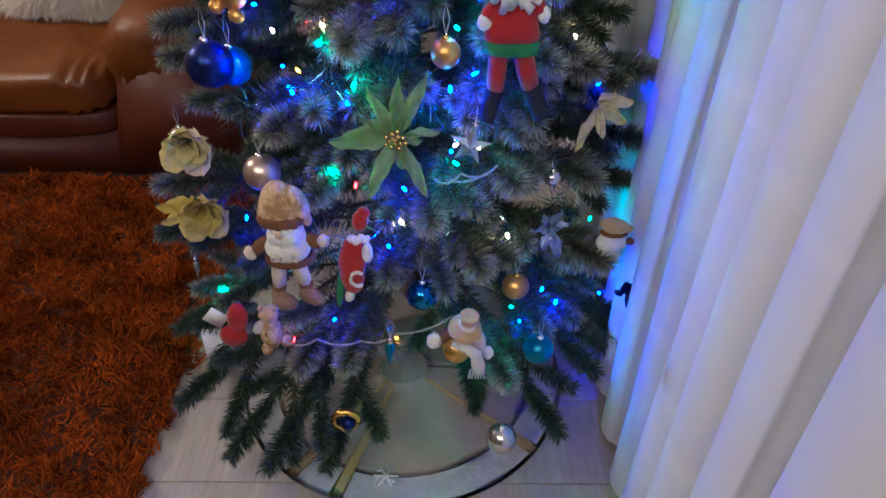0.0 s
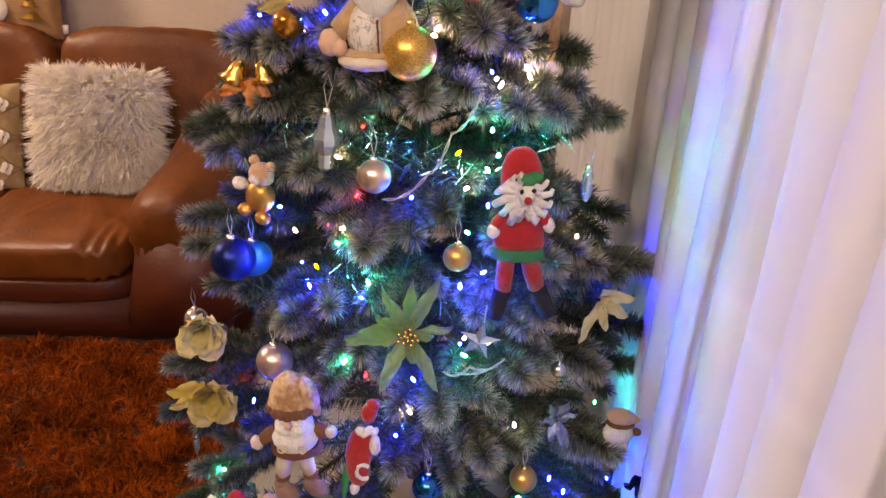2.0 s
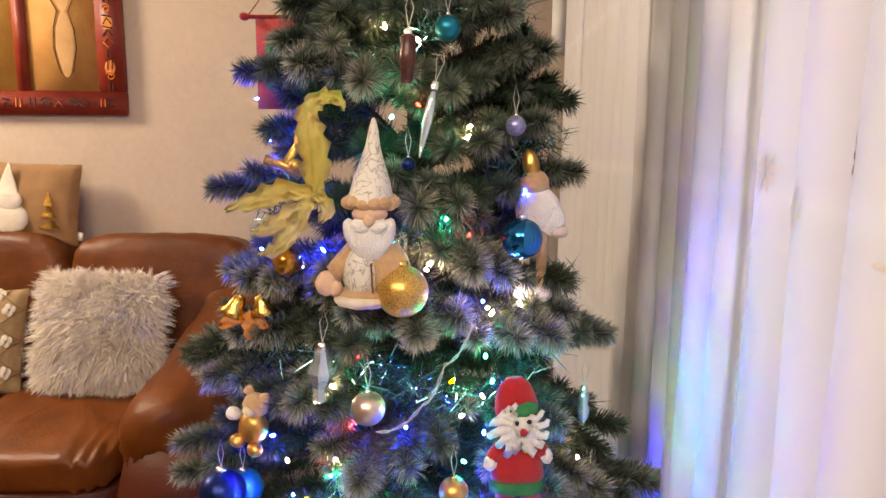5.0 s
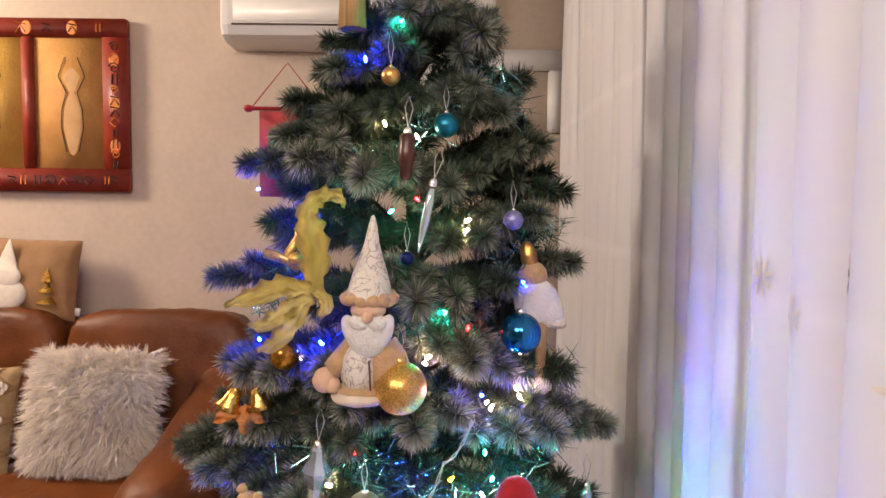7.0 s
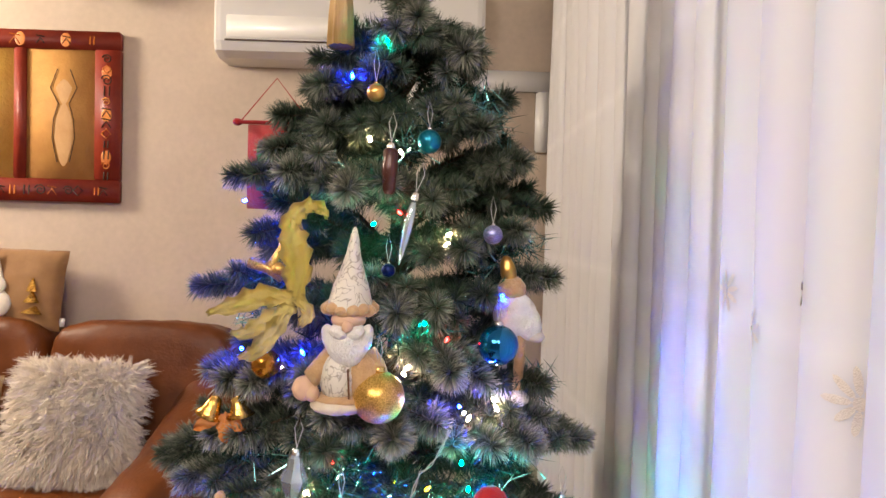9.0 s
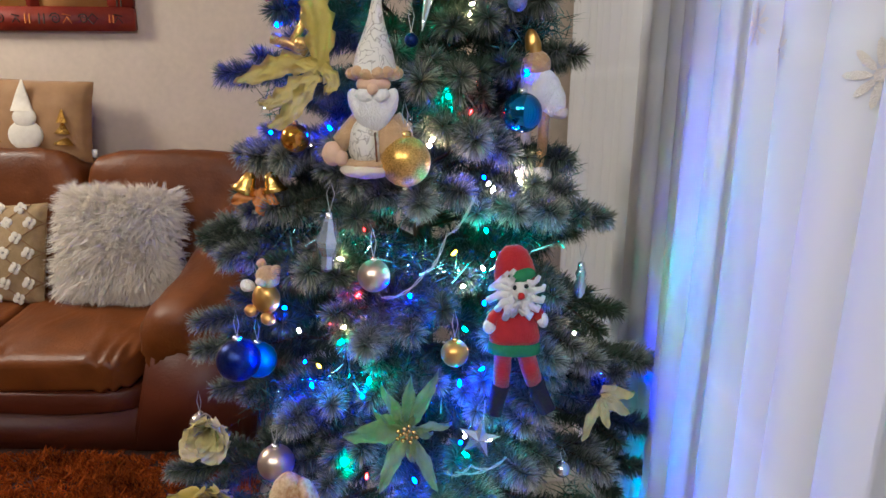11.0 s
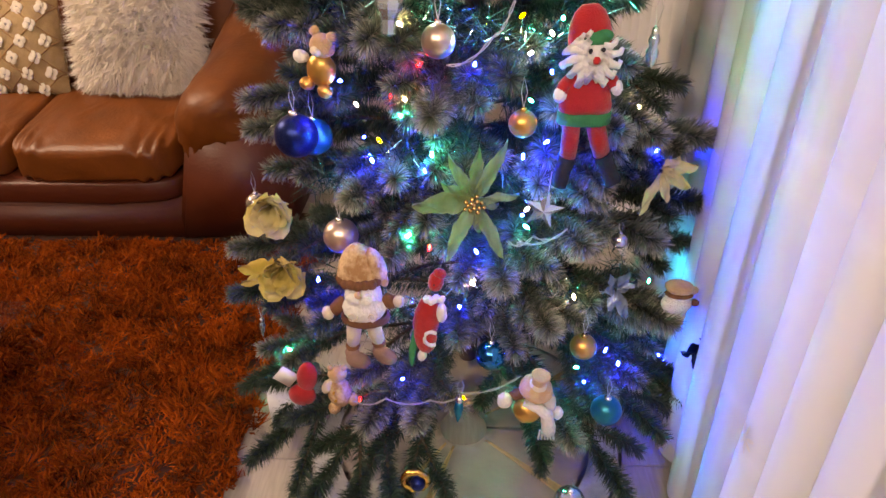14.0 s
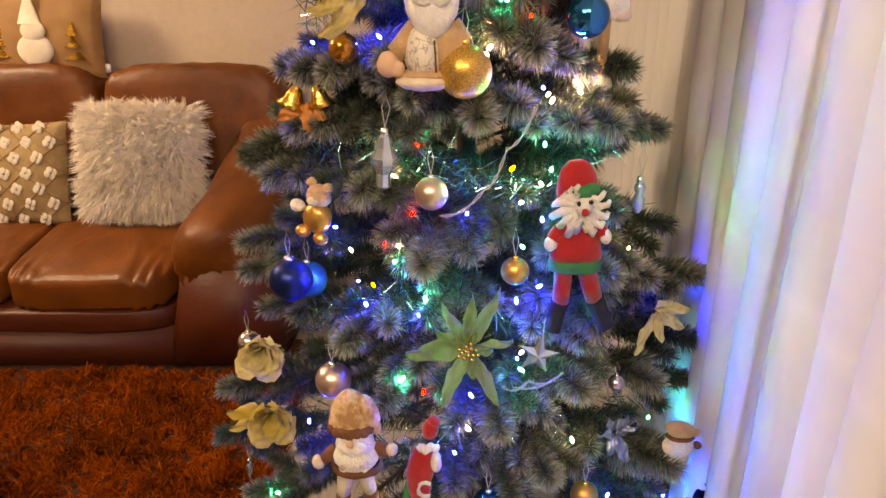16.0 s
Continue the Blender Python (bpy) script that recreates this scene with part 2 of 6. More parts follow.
def lathe(bm, profile, at=(0, 0, 0), seg=20, mat=0, rot=None):
    """Turns (radius, height) pairs about z."""
    m = Matrix.Translation(at) @ (rot or Matrix.Identity(4))
    rings = []
    for r, z in profile:
        rings.append([bm.verts.new(m @ Vector((r * math.cos(2 * math.pi * i / seg), r * math.sin(2 * math.pi * i / seg), z))) for i in range(seg)])
    for a, b in zip(rings, rings[1:]):
        for i in range(seg):
            f = bm.faces.new((a[i], a[(i + 1) % seg], b[(i + 1) % seg], b[i]))
            f.material_index = mat
    for ring in (rings[0], rings[-1]):
        f = bm.faces.new(ring)
        f.material_index = mat


def tube(bm, pts, radius, seg=8, mat=0, cap=True):
    """A round bar along points; radius may be a number or one a point."""
    pts = [Vector(p) for p in pts]
    rs = radius if isinstance(radius, (list, tuple)) else [radius] * len(pts)
    rings = []
    up = Vector((0.13, 0.21, 0.97))
    for i, p in enumerate(pts):
        d = (pts[min(i + 1, len(pts) - 1)] - pts[max(i - 1, 0)]).normalized()
        a = d.cross(up)
        if a.length < 1e-3:
            a = d.cross(Vector((1, 0, 0)))
        a.normalize()
        b = d.cross(a)
        rings.append([bm.verts.new(p + rs[i] * (math.cos(2 * math.pi * k / seg) * a + math.sin(2 * math.pi * k / seg) * b)) for k in range(seg)])
    for a, b in zip(rings, rings[1:]):
        for i in range(seg):
            f = bm.faces.new((a[i], a[(i + 1) % seg], b[(i + 1) % seg], b[i]))
            f.material_index = mat
    if cap:
        for ring in (rings[0], rings[-1]):
            f = bm.faces.new(ring)
            f.material_index = mat


def puff(bm, at, size, power=0.35, u=64, v=32, wrinkle=0.0, seed=0.0, rot=None, shape=None):
    """An upholstered block: a squared ellipsoid with soft creases."""
    res = bmesh.ops.create_uvsphere(bm, u_segments=u, v_segments=v, radius=1.0)
    m = Matrix.Translation(at) @ (rot or Matrix.Identity(4))
    for vt in res["verts"]:
        c = vt.co.copy()
        n = c.normalized()
        q = Vector([math.copysign(abs(k) ** power, k) for k in c])
        q = Vector((q.x * size[0] / 2, q.y * size[1] / 2, q.z * size[2] / 2))
        if wrinkle:
            s = Vector((q.x * 9 + seed, q.y * 9, q.z * 9))
            s2 = Vector((q.x * 55 + seed, q.y * 14, q.z * 20))
            q += n * wrinkle * (noise.noise(s) + 0.6 * noise.noise(s2))
        if shape:
            q = shape(q)
        vt.co = m @ q
    return res["verts"]


def blades(name, roots, dirs, lengths, width, material, parent=None, bend=None, kind=None, frost=None):
    """Many thin tapered strands in one mesh: each is a quad and a tip triangle."""
    n = len(roots)
    dirs = dirs / np.linalg.norm(dirs, axis=1)[:, None]
    side = np.cross(dirs, np.random.normal(size=(n, 3)))
    side /= np.linalg.norm(side, axis=1)[:, None] + 1e-9
    L = lengths[:, None]
    b = np.zeros((n, 3)) if bend is None else bend
    mid = roots + dirs * L * 0.5 + b * 0.3
    tip = roots + dirs * L + b
    w = (np.full(n, width) if np.isscalar(width) else width)[:, None] * 0.5
    co = np.stack([roots - side * w, roots + side * w, mid - side * w * 0.85, mid + side * w * 0.85, tip], axis=1).reshape(-1, 3)
    k = np.arange(n)[:, None] * 5
    quads = (k + np.array([0, 1, 3, 2])).astype(np.int32)
    tris = (k + np.array([2, 3, 4])).astype(np.int32)
    me = bpy.data.meshes.new(name)
    me.vertices.add(n * 5)
    me.vertices.foreach_set("co", co.astype(np.float32).ravel())
    me.loops.add(n * 7)
    me.loops.foreach_set("vertex_index", np.concatenate([quads, tris], axis=1).ravel())
    me.polygons.add(n * 2)
    me.polygons.foreach_set("loop_start", (np.arange(n)[:, None] * 7 + np.array([0, 4])).astype(np.int32).ravel())
    me.update(calc_edges=True)
    me.materials.append(material)
    if frost is not None:
        at = me.attributes.new("frost", "FLOAT", "POINT")
        f = frost[:, None] * np.array([0.0, 0.0, 0.32, 0.32, 1.0])
        at.data.foreach_set("value", f.astype(np.float32).ravel())
    ob = new(name, me)
    if parent is not None:
        ob.parent = parent
    if kind:
        ob["kind"] = kind
    return ob


# ---- the room ----
X0, X1, Y0, Y1, TOP = -3.3, 0.80, -2.6, 2.70, 2.36


def setting(name, bm, mat, label, category, smooth=False):
    return tagged(mesh_object(name, bm, mat, smooth=smooth), label, category, kind="structure")


setting("floor", boxed(X0, X1 + 0.2, Y0, Y1, -0.06, -0.004), JOINT, "pale grey oak laminate floor boards", "floor")
setting("wall_north", boxed(X0 - 0.12, X1 + 0.3, Y1, Y1 + 0.12, -0.06, TOP + 0.05), WALL, "smooth beige painted wall behind the sofa", "wall")
setting("wall_west", boxed(X0 - 0.12, X0, Y0, Y1, -0.06, TOP + 0.05), WALL, "beige painted wall", "wall")
setting("wall_south", boxed(X0 - 0.12, X1 + 0.3, Y0 - 0.12, Y0, -0.06, TOP + 0.05), WALL, "beige painted wall", "wall")
bm = bmesh.new()
box(bm, X1, X1 + 0.14, 2.45, Y1, -0.06, TOP + 0.05)
box(bm, X1, X1 + 0.14, Y0, -0.6, -0.06, TOP + 0.05)
box(bm, X1, X1 + 0.14, -0.6, 2.45, 2.2, TOP + 0.05)
setting("wall_east", bm, WALL, "beige wall round a wide glass door", "wall")
setting("ceiling", boxed(X0 - 0.1, X1 + 0.3, Y0 - 0.1, Y1 + 0.1, TOP, TOP + 0.1), CEIL, "plain white painted ceiling", "ceiling")
bm = bmesh.new()
for y0, y1, z0, z1 in ((2.655, 2.70, 2.20, 2.36), (2.62, 2.70, 2.26, 2.36), (2.57, 2.70, 2.31, 2.36)):
    box(bm, X0, X1, y0, y1 - 0.001, z0, z1 - 0.001, 0.006)
setting("cornice", bm, CEIL, "stepped white plaster cornice", "cornice")
setting("baseboard", boxed(X0, X1, 2.682, 2.699, 0.0, 0.08, 0.004), TRIM, "white painted baseboard", "baseboard")

# glass door behind the curtain
door = tagged(empty("door_1", (X1 + 0.06, 0.9, 0)), "white framed sliding glass door against the night", "glass door", kind="structure")
for y0, y1 in ((-1.5, -1.44), (-0.03, 0.03), (0.70, 0.76), (1.49, 1.55)):
    part("door_frame", boxed(-0.03, 0.03, y0, y1, 0.0, 2.19, 0.004), TRIM, door)
for z0, z1 in ((0.0, 0.05), (2.14, 2.19)):
    part("rail", boxed(-0.028, 0.028, -1.5, 1.55, z0, z1, 0.004), TRIM, door)
for y0, y1 in ((-1.44, -0.03), (0.03, 0.70), (0.76, 1.49)):
    part("pane", boxed(-0.004, 0.004, y0, y1, 0.05, 2.14), NIGHT, door, "dark glass with the night behind", smooth=False)
tagged(mesh_object("backdrop", boxed(X1 + 0.5, X1 + 0.52, -3, 4, -0.1, 3), plain("night_dark", (0.02, 0.02, 0.03), 0.9)), "dark night outside the glass door", "backdrop", kind="structure")


# ---- curtain ----
def curtain_at(s, z):
    """Point of the voile: s counts the folds from the far end towards the room's near end."""
    k = math.floor(s)
    jit = 0.35 * noise.noise(Vector((k * 1.7, 3.1, 0.2)))
    y = 2.60 - 0.112 * s + 0.032 * math.sin(2 * math.pi * s) + 0.035 * noise.noise(Vector((s * 0.6, 0.4, z * 0.25)))
    flare = 0.6 + 0.4 * (2.2 - z) / 2.2
    amp = (0.052 - 0.022 * max(0.0, min(1.0, (y - 1.1) / 0.5))) * (0.8 + jit) * flare
    x = 0.508 + 0.135 * min(y - 0.83, 0.42) + 0.03 * max(y - 1.25, 0.0) - 0.006 * (z - 1.0) + amp * math.cos(2 * math.pi * s) + 0.012 * noise.noise(Vector((s * 1.3, z * 1.2, 5.0)))
    return Vector((x, y, z))


FOLDS = 27
curtain = tagged(empty("curtain", (0.5, 1.2, 0.02)), "sheer white voile curtain with embroidered flowers, floor length", "curtain")
bm = bmesh.new()
cols, rws = FOLDS * 22, 26
grid = []
for j in range(rws + 1):
    z = 0.022 + 2.16 * j / rws
    grid.append([bm.verts.new(curtain_at(FOLDS * i / cols, z) - Vector((0.5, 1.2, 0.02))) for i in range(cols + 1)])
for j in range(rws):
    for i in range(cols):
        bm.faces.new((grid[j][i], grid[j][i + 1], grid[j + 1][i + 1], grid[j + 1][i]))
part("voile_sheet", bm, VOILE, curtain)
for k in range(FOLDS):
    # each pleat is doubled over its crest
    random.seed(300 + k)
    a0, a1 = k + 0.20 + 0.12 * random.random(), k + 0.62 + 0.22 * random.random()
    for layer in (1, 2):
        bm = bmesh.new()
        g = [[bm.verts.new(curtain_at(a0 + (a1 - a0) * i / 12, 0.024 + 2.155 * j / rws) - Vector((0.5 + 0.0035 * layer, 1.2, 0.02))) for i in range(13)] for j in range(rws + 1)]
        for j in range(rws):
            for i in range(12):
                bm.faces.new((g[j][i], g[j][i + 1], g[j + 1][i + 1], g[j + 1][i]))
        part("pleat", bm, VOILE, curtain)
bm = bmesh.new()
for i in range(cols):
    for z0, z1 in ((0.022, 0.05),):
        a, b = curtain_at(FOLDS * i / cols, z0), curtain_at(FOLDS * (i + 1) / cols, z0)
        c, d = curtain_at(FOLDS * (i + 1) / cols, z1), curtain_at(FOLDS * i / cols, z1)
        off = Vector((-0.502, -1.2, -0.02))
        bm.faces.new([bm.verts.new(q + off) for q in (a, b, c, d)])
part("hem", bm, THREAD, curtain, "doubled cream hem")


def flower(s0, z0, size, petals, turn):
    bm = bmesh.new()
    off = Vector((-0.508, -1.2, -0.02))

    def at(ds, dz):
        return curtain_at(s0 + ds / 0.27, z0 + dz) + off
    for k in range(petals):
        a = turn + 2 * math.pi * k / petals
        ca, sa = math.cos(a), math.sin(a)
        ln = size * (0.8 + 0.35 * random.random())
        ring = []
        for i in range(8):
            b = 2 * math.pi * i / 8
            u, w = ln * 0.62 + ln * 0.42 * math.cos(b), size * 0.13 * math.sin(b)
            ring.append(bm.verts.new(at(u * ca - w * sa, u * sa + w * ca)))
        bm.faces.new(ring)
    bm.faces.new([bm.verts.new(at(size * 0.2 * math.cos(b * math.pi / 4), size * 0.2 * math.sin(b * math.pi / 4)) - Vector((0.001, 0, 0))) for b in range(8)])
    part("embroidered_flower", bm, THREAD, curtain, "raised cream embroidered flower")


# one row of daisies at breast height, loose sprays near the hem
for k, (fy, fz, size) in enumerate(((1.17, 1.20, 0.020), (0.86, 1.185, 0.022), (0.76, 1.155, 0.022), (0.66, 1.20, 0.026), (0.62, 1.13, 0.026), (1.55, 1.22, 0.018), (1.02, 1.22, 0.020), (0.46, 1.18, 0.024), (0.30, 1.16, 0.024), (2.0, 1.2, 0.018))):
    random.seed(40 + k)
    flower((2.60 - fy) / 0.112, fz, size, 9, random.random() * 6)
for k, (fy, fz, size) in enumerate(((0.80, 0.20, 0.024), (0.88, 0.24, 0.018), (0.66, 0.10, 0.026), (0.70, 0.15, 0.02), (0.75, 0.42, 0.022), (0.98, 0.40, 0.018), (0.60, 0.35, 0.024), (0.55, 0.52, 0.022), (0.42, 0.26, 0.024), (1.2, 0.3, 0.02))):
    random.seed(90 + k)
    flower((2.60 - fy) / 0.112, fz, size, 7, random.random() * 6)

rod = tagged(empty("curtain_rod", (0.55, 1.2, 2.19)), "varnished brown wooden curtain rod with ball finial", "curtain rod")
bm = bmesh.new()
tube(bm, [(0, -2.6, 0), (0, 1.35, 0)], 0.016, 12)
part("rod", bm, WOODROD, rod)
bm = bmesh.new()
lathe(bm, [(0.004, 0), (0.018, 0.005), (0.014, 0.018), (0.03, 0.035), (0.034, 0.055), (0.022, 0.08), (0.003, 0.088)], (0, 1.35, 0), 16, rot=pose(0, 0, 0, -90))
part("finial", bm, WOODROD, rod)
for k in range(12):
    bm = bmesh.new()
    tube(bm, [(0.026 * math.cos(a * 0.5236), 1.3 - 0.3 * k, 0.026 * math.sin(a * 0.5236) - 0.006) for a in range(13)], 0.003, 6, cap=False)
    part("ring", bm, plain("polished_steel_ring", (0.8, 0.8, 0.82), 0.15, 1.0) if k == 0 else bpy.data.materials["polished_steel_ring"], rod, "polished steel ring")


# ---- things on the wall ----
pic = tagged(empty("framed_picture", (-1.03, 2.698, 1.31)), "carved red wooden frame with ochre painted panels", "picture")
RED = surface("carved_red_lacquer", (0.19, 0.012, 0.006), (0.30, 0.035, 0.010), 0.45, scale=18, bump=0.5, bump_scale=60)
OCHRE = surface("ochre_plaster_canvas", (0.42, 0.19, 0.045), (0.58, 0.30, 0.075), 0.75, scale=14, bump=0.5, bump_scale=80)
GOLDEN = surface("golden_canvas", (0.58, 0.30, 0.045), (0.70, 0.42, 0.08), 0.7, scale=14, bump=0.5, bump_scale=80)
PALE = surface("pale_relief", (0.47, 0.25, 0.09), (0.60, 0.36, 0.16), 0.75, scale=20, bump=0.3)
CHAR = plain("charcoal_line", (0.05, 0.03, 0.02), 0.8)
EMBER = surface("orange_glaze", (0.55, 0.11, 0.012), (0.70, 0.26, 0.03), 0.5, scale=30)
W_PIC = 1.16
for x0, x1, z0, z1 in ((-W_PIC, 0, 0.575, 0.643), (-W_PIC, 0, 0, 0.085), (-0.092, 0, 0.085, 0.575), (-0.394, -0.352, 0.085, 0.575), (-0.72, -0.678, 0.085, 0.575), (-W_PIC, -W_PIC + 0.092, 0.085, 0.575)):
    part("frame_bar", boxed(x0, x1, -0.035, 0, z0, z1, 0.004), RED, pic)
for x0, x1, mat in ((-0.352, -0.092, OCHRE), (-0.678, -0.394, GOLDEN), (-1.068, -0.72, OCHRE)):
    panel = part("canvas_panel", boxed(x0, x1, -0.022, -0.004, 0.085, 0.575, 0.003), mat, pic)
    cx = (x0 + x1) / 2
    bm = bmesh.new()
    lathe(bm, [(0.004, 0.0), (0.022, 0.05), (0.04, 0.14), (0.036, 0.21), (0.018, 0.27), (0.036, 0.33), (0.012, 0.37), (0.014, 0.42), (0.002, 0.45)], (cx + 0.01, -0.02, 0.10), 14, rot=Matrix.Diagonal((1, 0.12, 1, 1)))
    part("pale_shape", bm, PALE, panel, "pale raised vase-like shape")
    bm = bmesh.new()
    for sgn in (-1, 1):
        tube(bm, [(cx + 0.01 + sgn * r, -0.0245, 0.10 + z) for r, z in ((0.024, 0.05), (0.042, 0.14), (0.038, 0.21), (0.020, 0.27), (0.050, 0.33), (0.024, 0.40))], 0.0016, 5)
    part("drawn_line", bm, CHAR, panel, "dark drawn outline")
random.seed(5)
for k in range(46):
    # carved signs along the bars
    along = k % 23
    if k < 23:
        px, pz = -W_PIC + 0.05 + along * 0.048, (0.607 if k % 2 else 0.042)
    else:
        px, pz = -0.046, 0.10 + (along % 12) * 0.04
    if k >= 35:
        px, pz = -W_PIC + 0.03 + (k - 35) * 0.105, 0.042
    bm = bmesh.new()
    sz = 0.013 + 0.006 * random.random()
    style = random.randrange(4)
    if style == 0:
        tube(bm, [(px + sz * (0.3 + i / 14) * math.cos(i * 0.7), -0.0362, pz + sz * (0.3 + i / 14) * math.sin(i * 0.7)) for i in range(14)], 0.0022, 5)
    elif style == 1:
        tube(bm, [(px - sz, -0.0362, pz - sz), (px, -0.0362, pz + sz * 0.4), (px + sz, -0.0362, pz - sz)], 0.0022, 5)
        tube(bm, [(px - sz, -0.0362, pz + sz), (px + sz, -0.0362, pz + sz * 0.6)], 0.0022, 5)
    elif style == 2:
        tube(bm, [(px - sz * 0.5, -0.0362, pz - sz), (px - sz * 0.4, -0.0362, pz + sz)], 0.0025, 5)
        tube(bm, [(px + sz * 0.5, -0.0362, pz - sz), (px + sz * 0.6, -0.0362, pz + sz)], 0.0025, 5)
    else:
        tube(bm, [(px - sz, -0.0362, pz), (px, -0.0362, pz + sz), (px + sz, -0.0362, pz), (px, -0.0362, pz - sz), (px - sz, -0.0362, pz)], 0.0022, 5)
    part("carved_sign", bm, CHAR if k % 3 else EMBER, pic, "painted carved sign")
for k in range(7):
    bm = bmesh.new()
    ball(bm, (-0.046 if k < 3 else -0.2 - 0.17 * (k - 3), -0.035, (0.17, 0.33, 0.49)[k] if k < 3 else 0.607), 0.022, scale=(0.9, 0.06, 1.2))
    part("orange_patch", bm, EMBER, pic, "glazed orange patch")

ac = tagged(empty("air_conditioner", (-0.63, 2.699, 1.845)), "white wall-mounted split air conditioner unit", "air conditioner")
PLASTIC = surface("white_plastic", (0.70, 0.68, 0.65), (0.76, 0.74, 0.71), 0.32, scale=6)
bm = bmesh.new()
prof = [(0, 0.0), (-0.13, 0.0), (-0.185, 0.014), (-0.20, 0.045), (-0.20, 0.16), (-0.195, 0.27), (-0.17, 0.285), (0, 0.285)]
W_AC = 0.965
rings = []
for x, k in ((0.0, 0.9), (0.012, 0.98), (0.03, 1.0), (W_AC - 0.03, 1.0), (W_AC - 0.012, 0.98), (W_AC, 0.9)):
    rings.append([bm.verts.new((x, y * k, 0.142 + (z - 0.142) * (0.985 if k < 1 else 1))) for y, z in prof])
for a, b in zip(rings, rings[1:]):
    for i in range(len(prof)):
        j = (i + 1) % len(prof)
        bm.faces.new((a[i], b[i], b[j], a[j]))
bm.faces.new(rings[0]), bm.faces.new(rings[-1][::-1])
part("body", bm, PLASTIC, ac, smooth=False)
bm = bmesh.new()
box(bm, 0.05, W_AC - 0.05, -0.2045, -0.198, 0.055, 0.135, 0.003)
part("front_flap", bm, TRIM, ac)
part("outlet_gap", boxed(0.045, W_AC - 0.045, -0.2030, -0.19, 0.044, 0.050), CHAR, ac, "dark air outlet gap")
part("display", boxed(W_AC - 0.2, W_AC - 0.13, -0.2015, -0.199, 0.12, 0.14), plain("grey_display", (0.3, 0.3, 0.3), 0.3), ac)

spk = tagged(empty("loudspeaker", (-1.13, 2.60, 2.06)), "small black satellite loudspeaker on a white bracket", "loudspeaker")
BLACK = surface("black_plastic", (0.012, 0.012, 0.013), (0.025, 0.025, 0.027), 0.5, scale=60, bump=0.1)
bm = bmesh.new()
box(bm, -0.055, 0.05, -0.05, 0.05, 0.02, 0.15, 0.018, m=pose(0, 0, 0, 14, 8, 25))
part("cabinet", bm, BLACK, spk)
bm = bmesh.new()
box(bm, -0.042, 0.037, -0.056, -0.05, 0.035, 0.135, 0.004, m=pose(0, 0, 0, 14, 8, 25))
part("grille", bm, CHAR, spk)
bm = bmesh.new()
box(bm, 0.03, 0.12, 0.02, 0.095, 0.135, 0.165, 0.004)
part("bracket", bm, TRIM, spk, "white bracket")
bm = bmesh.new()
tube(bm, [(0.0, 0, 0.14), (0.02, 0.03, 0.18), (0.07, 0.06, 0.16), (0.13, 0.08, 0.17)], 0.003, 6)
part("cable", bm, BLACK, spk)

frame_w = tagged(empty("window_1", (0.36, 2.699, 1.57)), "white painted frame with a beige inset panel", "window", kind="structure")
for x0, x1, y0, z0, z1 in ((-0.30, 0.25, -0.035, 0.21, 0.285), (0.19, 0.25, -0.03, -0.02, 0.21), (-0.30, -0.24, -0.03, -0.02, 0.21)):
    part("window_frame", boxed(x0, x1, y0, 0, z0, z1, 0.006), TRIM, frame_w)
part("panel", boxed(-0.24, 0.19, -0.012, 0, -0.02, 0.21, 0.003), WALL, frame_w)

# ---- sofa ----
sofa = tagged(empty("sofa", (-1.4, 2.3, 0)), "brown leather sofa with puffy cushions and padded arms", "sofa")


def in_sofa(x, y, z):
    return Vector((x + 1.4, y - 2.3, z))


def seat_shape(q):
    t = max(0.0, min(1.0, (q.y + 0.36) / 0.72))
    q.z += 0.075 * t + 0.02 * math.sin(t * 3.14) - 0.02
    if q.y < -0.2:
        q.z += (0.007 * math.sin(q.x * 120 + 2 * math.sin(q.x * 31)) + 0.005 * noise.noise(Vector((q.x * 60, q.y * 25, 2.0)))) * (-(q.y) - 0.2) / 0.16
    return q


for k, (x0, x1) in enumerate(((-1.31, -0.80), (-1.83, -1.32), (-2.35, -1.84))):
    bm = bmesh.new()
    puff(bm, in_sofa((x0 + x1) / 2, 2.27, 0.283), (x1 - x0 + 0.012, 0.72, 0.13), 0.3, 96, 48, 0.006, k * 7.3, shape=seat_shape)
    part("seat_cushion", bm, LEATHER, sofa)
for k, (x0, x1) in enumerate(((-1.19, -0.53), (-1.83, -1.195), (-2.47, -1.835))):
    bm = bmesh.new()
    puff(bm, in_sofa((x0 + x1) / 2, 2.545, 0.60), (x1 - x0, 0.24, 0.56), 0.38, 72, 40, 0.008, 20 + k * 5.1, rot=pose(0, 0, 0, -9))
    part("back_cushion", bm, LEATHER, sofa)
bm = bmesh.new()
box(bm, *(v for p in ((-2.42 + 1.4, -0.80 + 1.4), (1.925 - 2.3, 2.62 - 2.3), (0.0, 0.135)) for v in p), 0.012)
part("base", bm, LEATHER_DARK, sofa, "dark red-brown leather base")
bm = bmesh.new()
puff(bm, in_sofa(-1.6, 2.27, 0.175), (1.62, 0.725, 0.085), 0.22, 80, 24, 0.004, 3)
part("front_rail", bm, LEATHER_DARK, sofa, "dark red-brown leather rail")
bm = bmesh.new()
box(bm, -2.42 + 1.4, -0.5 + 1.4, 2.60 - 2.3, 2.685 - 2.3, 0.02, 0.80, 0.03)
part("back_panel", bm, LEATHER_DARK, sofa)
